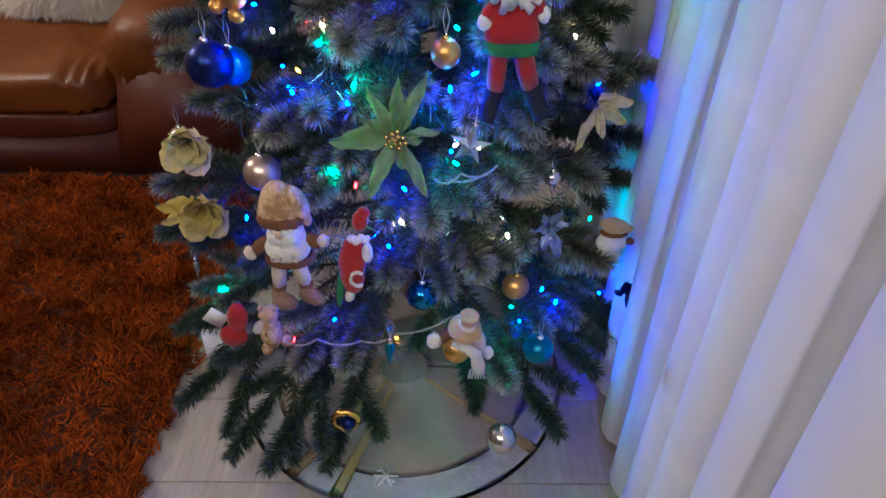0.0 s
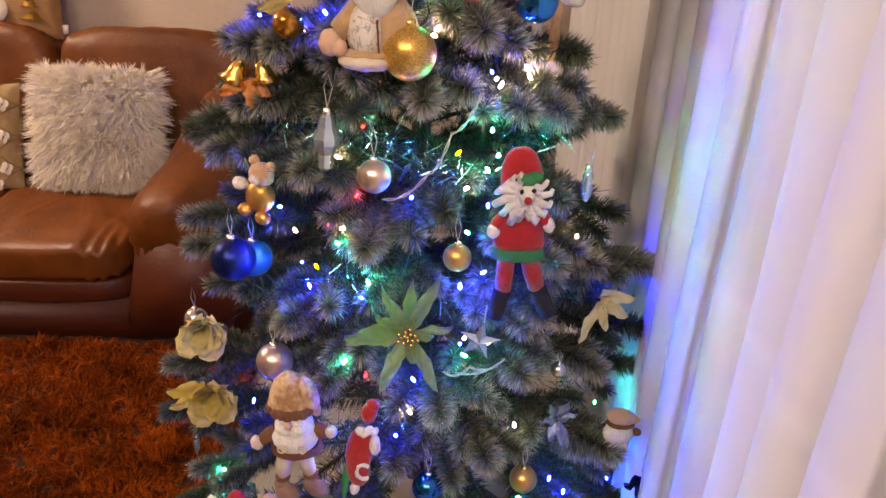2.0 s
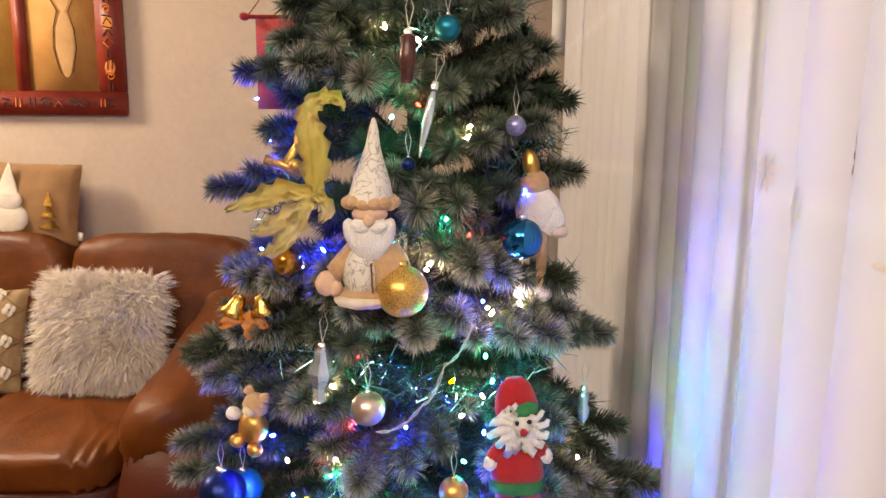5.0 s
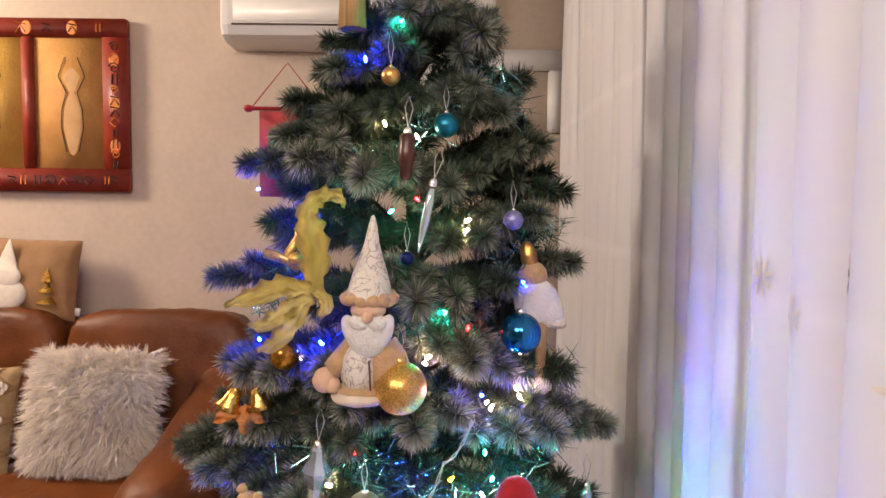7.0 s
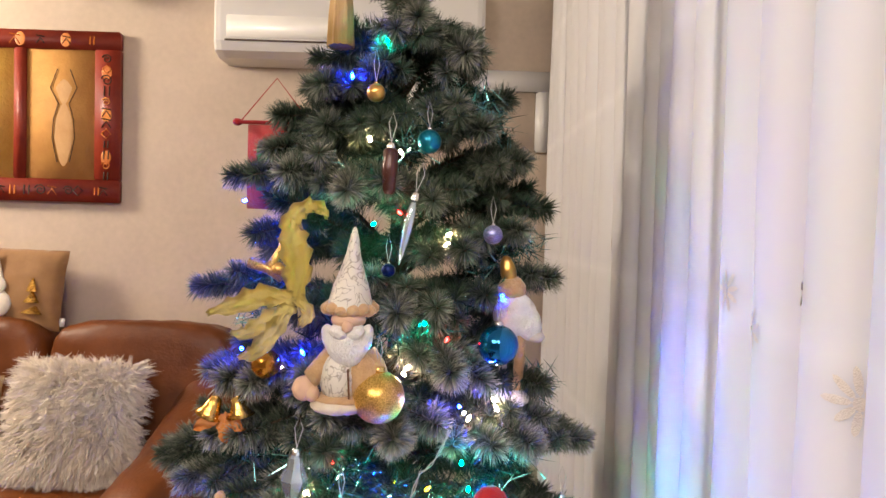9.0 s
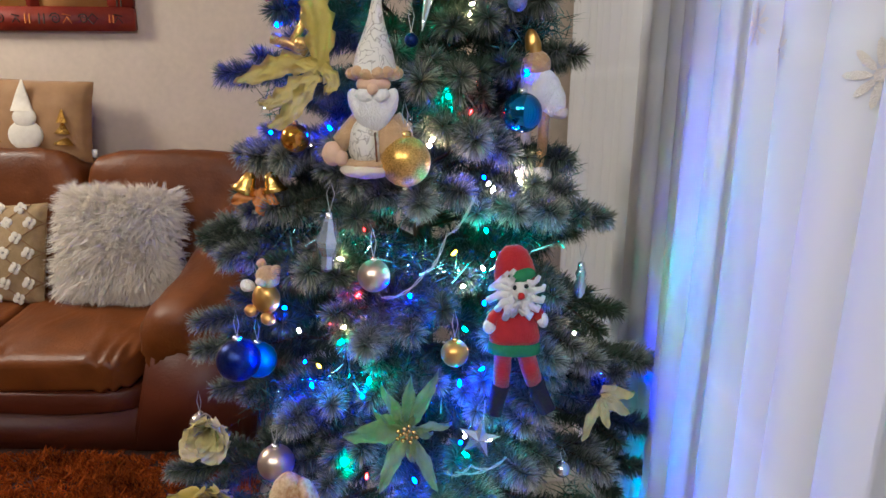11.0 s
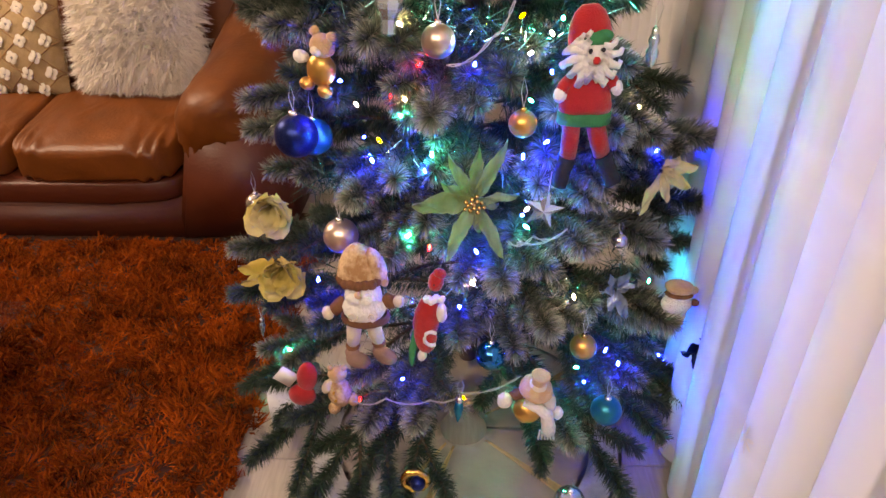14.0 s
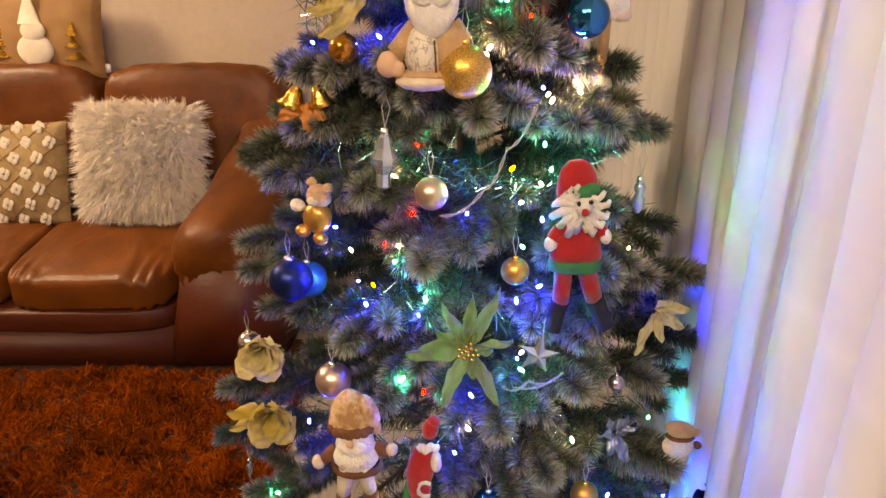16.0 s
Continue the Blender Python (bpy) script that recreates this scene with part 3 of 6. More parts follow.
for side in (1, -1):
    # flared arm: panel below, padded roll on top
    def ax(x):
        return x + 1.4 if side > 0 else -(x + 1.4) - 0.35
    bm = bmesh.new()
    lo = [(-0.835, 1.915), (-0.47, 1.935), (-0.47, 2.62), (-0.835, 2.62)]
    hi = [(-0.735, 1.90), (-0.44, 1.92), (-0.42, 2.62), (-0.74, 2.62)]
    vs = [bm.verts.new((ax(x), y - 2.3, 0.0)) for x, y in lo] + [bm.verts.new((ax(x), y - 2.3, 0.37)) for x, y in hi]
    for f in ((0, 1, 2, 3), (4, 5, 6, 7), (0, 1, 5, 4), (1, 2, 6, 5), (2, 3, 7, 6), (3, 0, 4, 7)):
        bm.faces.new([vs[i] for i in f])
    bmesh.ops.recalc_face_normals(bm, faces=bm.faces)
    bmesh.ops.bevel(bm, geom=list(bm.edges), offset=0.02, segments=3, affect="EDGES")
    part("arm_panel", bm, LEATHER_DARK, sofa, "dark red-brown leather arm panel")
    bm = bmesh.new()
    n_ring, seg = 40, 36
    rings = []
    for i in range(n_ring + 1):
        t = i / n_ring
        cx, cy, cz = -0.665 + 0.10 * t, 1.90 + 0.62 * t, 0.40 + 0.05 * t + 0.19 * t * t
        grow = (1 - abs(2 * min(t, 0.5) - 1) ** 5) ** 0.5 if t < 0.5 else 1.0
        rw, rh = 0.135 * (0.35 + 0.65 * grow), 0.115 * (0.35 + 0.65 * grow)
        ring = []
        for k in range(seg):
            a = 2 * math.pi * k / seg
            c, s = math.cos(a), math.sin(a)
            pleat = 0.006 * math.sin(k * 2.6 + 1.5 * math.sin(k)) * max(0.0, 1 - t * 4)
            wob = 0.008 * noise.noise(Vector((c * 2, s * 2, t * 6 + side)))
            x = cx + (rw + pleat + wob) * math.copysign(abs(c) ** 0.75, c)
            z = cz + (rh + pleat + wob) * math.copysign(abs(s) ** 0.75, s) - (0.06 * max(0.0, -c) * (1 - t))
            ring.append(bm.verts.new((ax(x), cy - 2.3 - 0.02 * (s > 0) * s * (1 - t), z)))
        rings.append(ring)
    for a, b in zip(rings, rings[1:]):
        for k in range(seg):
            bm.faces.new((a[k], a[(k + 1) % seg], b[(k + 1) % seg], b[k]))
    bm.faces.new(rings[0]), bm.faces.new(rings[-1])
    bmesh.ops.recalc_face_normals(bm, faces=bm.faces)
    part("arm_pad", bm, LEATHER, sofa)


# ---- throw pillows ----
def pillow_sheet(w, h, thick, n=28, pinch=0.06):
    bm = bmesh.new()
    sides = []
    for sgn in (-1, 1):
        g = []
        for j in range(n + 1):
            row = []
            for i in range(n + 1):
                u, v = 2 * i / n - 1, 2 * j / n - 1
                d = max(0.0, (1 - u * u) * (1 - v * v)) ** 0.42
                x = u * (w / 2) * (1 - pinch * (1 - v * v) * abs(u) ** 3)
                z = v * (h / 2) * (1 - pinch * (1 - u * u) * abs(v) ** 3)
                wob = 0.006 * noise.noise(Vector((u * 2.5, v * 2.5, sgn * 3.0)))
                row.append(bm.verts.new((x, sgn * (thick / 2) * d + wob, z)))
            g.append(row)
        for j in range(n):
            for i in range(n):
                q = (g[j][i], g[j][i + 1], g[j + 1][i + 1], g[j + 1][i])
                bm.faces.new(q if sgn < 0 else q[::-1])
        sides.append(g)
    bmesh.ops.remove_doubles(bm, verts=bm.verts, dist=0.0012)
    return bm


fur = tagged(empty("fur_pillow"), "square shaggy cream faux-fur pillow leaning on the sofa", "pillow", "pillows on the sofa")
fur.matrix_world = pose(-0.995, 2.33, 0.575, -14, 2, 3)
part("cover", pillow_sheet(0.39, 0.38, 0.15), FUR, fur)
np.random.seed(3)
tufts, each = 2600, 9
n = tufts * each
u, v = np.repeat(np.random.uniform(-1, 1, tufts), each), np.repeat(np.random.uniform(-1, 1, tufts), each)
sg = np.repeat(np.where(np.random.rand(tufts) < 0.8, -1.0, 1.0), each)
d = np.maximum(0, (1 - u * u) * (1 - v * v)) ** 0.42
spread_r = np.random.normal(0, 0.006, (n, 3))
roots = np.stack([u * 0.190, sg * 0.075 * d, v * 0.185], 1) + spread_r
lock = np.repeat(np.random.normal(0, 0.42, (tufts, 3)), each, axis=0)
ends = np.stack([u ** 3 * 1.6, sg * (0.30 + 0.6 * d), v ** 3 * 1.4 - 0.30], 1) + lock
reach_f = np.repeat(np.random.uniform(0.034, 0.062, tufts), each) * np.random.uniform(0.75, 1.1, n)
ends = ends / np.linalg.norm(ends, axis=1)[:, None] * reach_f[:, None] - 0.75 * spread_r + np.random.normal(0, 0.004, (n, 3))
blades("fur", roots, ends, np.linalg.norm(ends, axis=1), np.random.uniform(0.0024, 0.0042, n), FUR, fur, bend=np.stack([np.random.normal(0, 0.006, n), np.zeros(n), np.full(n, -0.010)], 1), kind="stuff")

TAUPE = surface("taupe_linen", (0.34, 0.225, 0.105), (0.45, 0.31, 0.155), 0.85, scale=60, bump=0.5, bump_scale=500)
STEELTHREAD = surface("grey_thread", (0.24, 0.22, 0.20), (0.36, 0.33, 0.30), 0.8, scale=200, bump=0.4)
TAN = surface("tan_velvet", (0.24, 0.115, 0.035), (0.33, 0.17, 0.06), 0.75, scale=20, bump=0.2, sheen=0.3)
CREAM = surface("cream_felt", (0.66, 0.58, 0.47), (0.76, 0.69, 0.58), 0.9, scale=60, bump=0.4, bump_scale=300, sheen=0.2)
FOIL = surface("gold_foil", (0.62, 0.36, 0.07), (0.80, 0.52, 0.14), 0.25, 1.0, scale=40, bump=0.6, bump_scale=60)
patt = tagged(empty("patterned_pillow"), "taupe linen pillow embroidered with white flowers in a lattice", "pillow", "pillows on the sofa")
patt.matrix_world = pose(-1.445, 2.33, 0.535, -16, -2, -4)
part("cover", pillow_sheet(0.38, 0.36, 0.13), TAUPE, patt)


def on_pillow(px, pz, w, h, thick, lift=0.003):
    u, v = 2 * px / w, 2 * pz / h
    dd = max(0.0, (1 - u * u) * (1 - v * v)) ** 0.42
    return Vector((px, -thick / 2 * dd + 0.006 * noise.noise(Vector((u * 2.5, v * 2.5, -3.0))) - lift * 0.4 - 0.0006, pz))


for j in range(-3, 4):
    for i in range(-3, 4):
        px, pz = (i + (0.5 if j % 2 else 0)) * 0.076, j * 0.052
        if abs(px) > 0.175 or abs(pz) > 0.165:
            continue
        bm = bmesh.new()
        for k in range(4):
            a = k * math.pi / 2 + 0.3
            qx, qz = px + 0.0105 * math.cos(a), pz + 0.0105 * math.sin(a)
            c = on_pillow(qx, qz, 0.38, 0.36, 0.13)
            ball(bm, c, 0.0122, scale=(1, 0.16, 1), u=12, v=6)
        part("white_flower", bm, CREAM, patt, "white embroidered flower")
        bm = bmesh.new()
        ball(bm, on_pillow(px, pz, 0.38, 0.36, 0.13, 0.005), 0.0055, scale=(1, 0.35, 1), u=8, v=5)
        part("flower_eye", bm, STEELTHREAD, patt, "grey stitched flower eye")
for sgn in (-1, 1):
    for k in range(-4, 5):
        pts = []
        for i in range(25):
            px = -0.19 + 0.38 * i / 24
            pz = sgn * (px * 0.84) + k * 0.104 + 0.052
            if abs(pz) < 0.18:
                pts.append(on_pillow(px, pz, 0.38, 0.36, 0.13, 0.0))
        if len(pts) > 2:
            bm = bmesh.new()
            tube(bm, pts, 0.0022, 5)
            part("lattice_cord", bm, TAN, patt, "tan stitched lattice line")

brown = tagged(empty("christmas_pillow"), "tan velvet pillow with cream shape and gold trees on the sofa", "pillow", "pillows on the sofa")
brown.matrix_world = pose(-1.395, 2.60, 0.985, -8, 2, -2)
part("cover", pillow_sheet(0.42, 0.30, 0.10, pinch=0.03), TAN, brown)
bm = bmesh.new()
ball(bm, on_pillow(-0.02, -0.06, 0.42, 0.30, 0.10), 0.062, scale=(1.1, 0.2, 0.9))
ball(bm, on_pillow(-0.02, 0.005, 0.42, 0.30, 0.10), 0.042, scale=(1.1, 0.2, 0.9))
lathe(bm, [(0.044, 0), (0.026, 0.055), (0.003, 0.115)], on_pillow(-0.03, 0.025, 0.42, 0.30, 0.10), 12, rot=Matrix.Diagonal((1, 0.2, 1, 1)))
part("gnome_shape", bm, CREAM, brown, "plain cream felt shape with a pointed top")
for px in (0.115, -0.155):
    bm = bmesh.new()
    for k in range(3):
        lathe(bm, [(0.042 - 0.01 * k, 0.0), (0.003, 0.05)], on_pillow(px, -0.09 + 0.04 * k, 0.42, 0.30, 0.10), 10, rot=Matrix.Diagonal((1, 0.15, 1, 1)))
    part("foil_tree", bm, FOIL, brown, "gold foil tree shape")
part("care_tag", boxed(0.205, 0.225, -0.004, 0.0, -0.13, -0.10), TRIM, brown, "white fabric tag")

# ---- rug ----
rug = tagged(empty("rug", (-1.5, 1.1, 0)), "rust-brown long shag rug in front of the sofa", "rug")
part("backing", boxed(-1.3, 1.12, -1.9, 1.0, 0.0, 0.016, 0.005), BACKING, rug)
np.random.seed(11)
tufts, each = 24000, 8
n = tufts * each
x = np.where(np.random.rand(tufts) < 0.8, np.random.uniform(-0.55, 1.13, tufts), np.random.uniform(-1.3, 1.13, tufts))
y = np.where(np.random.rand(tufts) < 0.88, np.random.uniform(-0.55, 0.79, tufts), np.random.uniform(-1.9, 0.79, tufts))
x += np.where(x > 1.08, 0.012 * np.sin(y * 37) + 0.01 * np.sin(y * 91), 0)
sweep = np.stack([np.sin(x * 49 + 3 * np.sin(y * 21)) + np.sin(y * 63 + x * 19), np.cos(y * 51 + 4 * np.sin(x * 23)) + np.sin(x * 47), np.zeros(tufts)], 1)
hgt = 0.5 + 0.3 * np.sin(x * 61 + 3 * np.sin(y * 23)) * np.cos(y * 57 + 2 * np.sin(x * 31)) + 0.2 * np.sin(x * 13 + 2 * np.sin(y * 9))
lay = 0.38 * sweep + np.random.normal(0, 0.55, (tufts, 3))
lay[:, 2] = 0.75 + 0.35 * np.abs(lay[:, 2])
lay = lay / np.linalg.norm(lay, axis=1)[:, None] * (np.random.uniform(0.028, 0.044, tufts) * (0.30 + 0.95 * hgt))[:, None]
spread_r = np.random.normal(0, 1, (n, 3)) * np.array([0.0065, 0.0065, 0.0])
roots = np.repeat(np.stack([x, y, np.full(tufts, 0.014)], 1), each, axis=0) + spread_r
ends = np.repeat(lay, each, axis=0) - 0.6 * spread_r + np.random.normal(0, 0.0045, (n, 3))
blades("shag", roots, ends, np.linalg.norm(ends, axis=1), np.random.uniform(0.0024, 0.0046, n), PILE, rug, bend=np.stack([np.random.normal(0, 0.004, n), np.random.normal(0, 0.004, n), np.full(n, -0.007)], 1), kind="stuff")

# ---- coffee table ----
table = tagged(empty("coffee_table", (-0.86, 0.895, 0)), "glass coffee table with a beige wooden shelf and steel corners", "coffee table")
BEIGE = surface("beige_wood_veneer", (0.40, 0.27, 0.15), (0.50, 0.36, 0.22), 0.4, scale=16, stretch=(0.3, 6, 6))
STEEL = plain("brushed_steel", (0.75, 0.75, 0.74), 0.25, 1.0)
part("top", boxed(-0.75, 0.125, -1.0, 0.085, 0.385, 0.397, 0.002), BEIGE, table)
glass_top = part("glass_top", boxed(-0.80, 0.195, -1.06, 0.125, 0.408, 0.418, 0.003), plain("thin_clear_glass", (0.03, 0.05, 0.045), 0.03, alpha=0.07), table, "clear glass top")
glass_top.visible_shadow = False
part("top_edge", boxed(0.1255, 0.131, -1.0, 0.085, 0.383, 0.398, 0.001), BLACK, table)
part("corner_cap", boxed(0.105, 0.133, 0.07, 0.093, 0.384, 0.405, 0.002), STEEL, table, "bright steel corner cap")
for lx, ly in ((-0.3, -0.25), (-0.3, -0.9), (-0.7, -0.25), (-0.7, -0.9)):
    bm = bmesh.new()
    tube(bm, [(lx, ly, 0.0), (lx, ly, 0.40)], 0.018, 14)
    part("leg", bm, STEEL, table, "round steel leg")

# ---- tree ----
TIPS_TOP = [
    (0.035, 1.097, 1.305), (-0.053, 1.14, 1.319), (-0.098, 1.23, 1.42), (-0.182, 1.269, 1.323), (-0.23, 1.252, 1.137),
    (-0.111, 1.156, 1.228), (0.212, 1.186, 1.508), (0.237, 1.158, 1.394), (0.309, 1.21, 1.354), (0.351, 1.236, 1.28),
    (0.36, 1.203, 1.169), (0.297, 1.147, 1.244), (0.098, 1.164, 1.547), (0.139, 1.165, 1.539), (-0.016, 1.17, 1.461),
    (0.194, 1.148, 1.433), (-0.101, 1.204, 1.363), (0.161, 1.088, 1.282), (0.08, 1.118, 1.395), (0.209, 1.086, 1.212),
    (0.036, 1.223, 1.651),
]
TIPS_HIGH = [
    (-0.191, 1.199, 1.008), (-0.013, 1.054, 1.035), (0.119, 1.02, 0.958), (0.186, 1.05, 1.061), (0.338, 1.118, 0.964),
    (0.429, 1.237, 0.9), (0.117, 1.048, 1.114), (-0.278, 1.235, 0.858), (-0.117, 1.093, 0.936), (-0.024, 1.074, 1.117),
    (0.242, 1.088, 1.149), (-0.258, 1.25, 0.872), (-0.163, 1.134, 0.923), (0.022, 1.033, 0.983), (0.196, 1.049, 1.04),
    (0.335, 1.126, 1.01), (-0.097, 1.094, 1.017), (0.171, 1.059, 1.132),
]
TIPS_MID = [
    (-0.295, 1.219, 0.707), (-0.265, 1.237, 0.846), (-0.079, 1.049, 0.847), (-0.01, 1.019, 0.85), (0.034, 0.997, 0.768),
    (0.414, 1.204, 0.905), (0.465, 1.265, 0.722), (0.358, 1.09, 0.718), (0.519, 1.231, 0.645), (-0.079, 1.02, 0.622),
    (0.275, 1.018, 0.624), (0.255, 1.053, 0.942), (-0.3, 1.218, 0.654), (0.086, 0.981, 0.672), (0.322, 1.072, 0.809),
    (0.022, 1.024, 0.938), (0.147, 0.999, 0.811), (-0.206, 1.143, 0.714), (0.484, 1.272, 0.567),
]
TIPS_LOW = [
    (-0.078, 1.019, 0.621), (0.04, 0.995, 0.758), (0.297, 1.03, 0.614), (0.295, 1.019, 0.539), (0.141, 0.964, 0.497),
    (0.237, 0.976, 0.404), (0.523, 1.229, 0.202), (0.548, 1.132, 0.15), (0.586, 1.116, 0.151), (0.509, 1.211, 0.644),
    (0.524, 1.202, 0.522), (0.515, 1.216, 0.43), (-0.368, 1.214, 0.41), (-0.384, 1.205, 0.305), (-0.35, 1.217, 0.15),
    (-0.176, 1.05, 0.345), (-0.288, 1.264, 0.555), (0.028, 0.981, 0.596), (0.42, 1.099, 0.358), (0.079, 0.952, 0.399),
    (0.172, 0.955, 0.374), (-0.027, 0.987, 0.531), (0.426, 1.076, 0.202),
]
TIPS_BASE = [
    (-0.302, 0.935, 0.12), (-0.191, 0.839, 0.10), (-0.126, 0.823, 0.09), (-0.027, 0.824, 0.09), (0.230, 0.930, 0.15),
    (0.374, 0.873, 0.12), (0.455, 0.989, 0.15), (0.500, 1.100, 0.16), (-0.380, 1.150, 0.10),
]
TIPS_POM = [
    (0.114, 1.01, 0.962), (0.039, 0.986, 0.762), (-0.087, 1.014, 0.622), (0.295, 1.022, 0.644), (0.273, 0.998, 0.551),
    (0.191, 1.038, 1.047), (0.312, 1.078, 0.937), (-0.144, 1.122, 1.01), (-0.05, 1.026, 0.856), (0.395, 1.11, 0.686),
    (0.037, 1.082, 1.292), (-0.062, 1.138, 1.322), (0.115, 1.042, 1.125), (0.131, 1.162, 1.563), (0.205, 1.174, 1.516),
    (0.149, 0.958, 0.506), (0.225, 0.962, 0.415), (-0.085, 0.950, 0.20), (0.005, 0.925, 0.235), (0.285, 0.940, 0.18),
    (0.313, 1.042, 0.72), (0.44, 1.02, 0.385), (0.42, 1.094, 0.50), (0.40, 1.06, 0.36), (-0.228, 1.186, 0.835),
]

AXIS = Vector((0.10, 1.36, 0))
tree = tagged(empty("christmas_tree", (0.10, 1.36, 0)), "tall artificial fir tree with frosted tips", "christmas tree")
bm = bmesh.new()
tube(bm, [(0, 0, 0.02), (0.004, 0, 0.6), (0.0, 0.004, 1.2), (-0.01, 0, 1.86)], [0.022, 0.02, 0.016, 0.006], 12)
part("trunk", bm, TWIG, tree)
for k in range(4):
    a = math.pi / 4 + k * math.pi / 2
    bm = bmesh.new()
    tube(bm, [(0.02 * math.cos(a), 0.02 * math.sin(a), 0.12), (0.12 * math.cos(a), 0.12 * math.sin(a), 0.04), (0.26 * math.cos(a), 0.26 * math.sin(a), 0.016)], 0.009, 8)
    part("stand_leg", bm, BLACK, tree, "black metal stand leg")


def spray(stems, rng):
    """Needles round each stem; a stem is (start, end, needle length, needles a metre, frost)."""
    R0, D0, L0, F0, W0 = [], [], [], [], []
    for a, b, nl, dens, fr in stems:
        a, b = np.array(a), np.array(b)
        ln = np.linalg.norm(b - a)
        m = max(20, int(dens * ln))
        t = rng.uniform(0, 1, m) ** 0.85
        ax = (b - a) / ln
        ref = np.array([0.3, 0.2, 0.93])
        p = np.cross(ax, ref)
        p /= np.linalg.norm(p)
        q = np.cross(ax, p)
        phi = rng.uniform(0, 2 * np.pi, m)
        lean = np.clip(0.42 + 0.9 * t ** 7 + rng.normal(0, 0.16, m), 0.1, 1.8)
        out = np.cos(phi)[:, None] * p + np.sin(phi)[:, None] * q
        R0.append(a + (b - a) * t[:, None] + out * 0.0015)
        D0.append(out + ax * lean[:, None])
        L0.append(nl * rng.uniform(0.7, 1.15, m) * (0.85 + 0.25 * np.sin(t * 3.0)))
        F0.append(np.clip(fr * (0.2 + 1.0 * t) * rng.uniform(0.5, 1.3, m), 0, 1))
        W0.append(rng.uniform(0.0012, 0.0024, m))
    return [np.concatenate(v) for v in (R0, D0, L0, F0, W0)]


def branch(tip, frost, seed, drop=0.05, fan=3, nl=0.030, thick=1.0):
    """A limb from the trunk to its tip, with side twigs near the end; frost 0 to 1."""
    rng = np.random.default_rng(seed)
    tip = np.array(tip) - np.array(AXIS)
    rad = math.hypot(tip[0], tip[1])
    base = np.array([0.0, 0.0, max(0.12, tip[2] - 0.10 * rad / 0.4 + drop)])
    mid = base * 0.45 + tip * 0.55 + np.array([0, 0, 0.02 + 0.03 * rng.random()])
    ax = (tip - mid) / np.linalg.norm(tip - mid)
    sidev = np.cross(ax, [0, 0, 1.0])
    sidev /= np.linalg.norm(sidev) + 1e-6
    upv = np.cross(sidev, ax)
    stems = [(tip * 0.62 + mid * 0.38, tip, nl, 9500 * thick, frost), (mid, tip * 0.62 + mid * 0.38, nl, 4600, 0.45 * frost), (base + (mid - base) * 0.35, mid, nl * 1.05, 2000, 0.05 * frost)]
    limbs = [[base, base * 0.5 + mid * 0.5 + np.array([0, 0, 0.01]), mid, tip]]
    ln = np.linalg.norm(tip - mid)
    for k in range(fan):
        sgn = -1 if k % 2 else 1
        s0 = mid + (tip - mid) * (0.05 + 0.28 * k / max(1, fan - 1)) if fan > 1 else mid
        w = ax * (0.75 + 0.2 * rng.random()) + sidev * sgn * (0.45 + 0.35 * rng.random()) + upv * rng.normal(0.0, 0.22)
        w /= np.linalg.norm(w)
        e = s0 + w * ln * (0.5 + 0.2 * rng.random())
        stems.append((s0 * 0.55 + e * 0.45, e, nl * 0.9, 7500, frost * (0.5 + 0.5 * rng.random())))
        stems.append((s0, s0 * 0.55 + e * 0.45, nl * 0.9, 2600, 0.15 * frost))
        limbs.append([s0, e])
    bm = bmesh.new()
    for L in limbs:
        tube(bm, L, [0.004] * (len(L) - 1) + [0.0015], 5)
    limb = part("branch", bm, TWIG, tree)
    r, d, l, f, w = spray(stems, rng)
    blades("needles", r, d, l, w, NEEDLE, limb, frost=f, bend=np.stack([np.zeros(len(r)), np.zeros(len(r)), -0.004 * rng.random(len(r))], 1), kind="stuff")


k = 0
for tips, frost, drop in ((TIPS_TOP, 0.6, 0.02), (TIPS_HIGH, 0.92, 0.04), (TIPS_MID, 0.95, 0.05), (TIPS_LOW, 0.8, 0.05), (TIPS_BASE, 0.16, 0.24)):
    for p in tips:
        k += 1
        random.seed(k)
        branch(p, frost * random.choice((0.3, 0.8, 1.0, 1.0)), 100 + k, drop, 2 if frost < 0.2 else 3, 0.026 if frost < 0.2 else 0.028)

for p in TIPS_POM:
    # full round brush ends that point into the room
    k += 1
    branch(p, 1.0, 100 + k, 0.06, 2, 0.031, 1.6)


def reach(z):
    return float(np.interp(z, [0, 0.15, 0.3, 0.85, 1.25, 1.5, 1.56, 1.65, 1.85], [0.40, 0.42, 0.41, 0.35, 0.28, 0.19, 0.15, 0.06, 0.02]))


for j in range(30):
    random.seed(600 + j)
    z = 1.22 + 0.46 * (j / 30) + 0.03 * random.random()
    a = j * 2.4
    ln = reach(z) * (0.8 + 0.15 * random.random())
    branch((0.10 + ln * math.cos(a), 1.36 + ln * math.sin(a), z + 0.05), 0.35, 640 + j, -0.08, 3 if z < 1.5 else 1, 0.030 if z < 1.5 else 0.024)
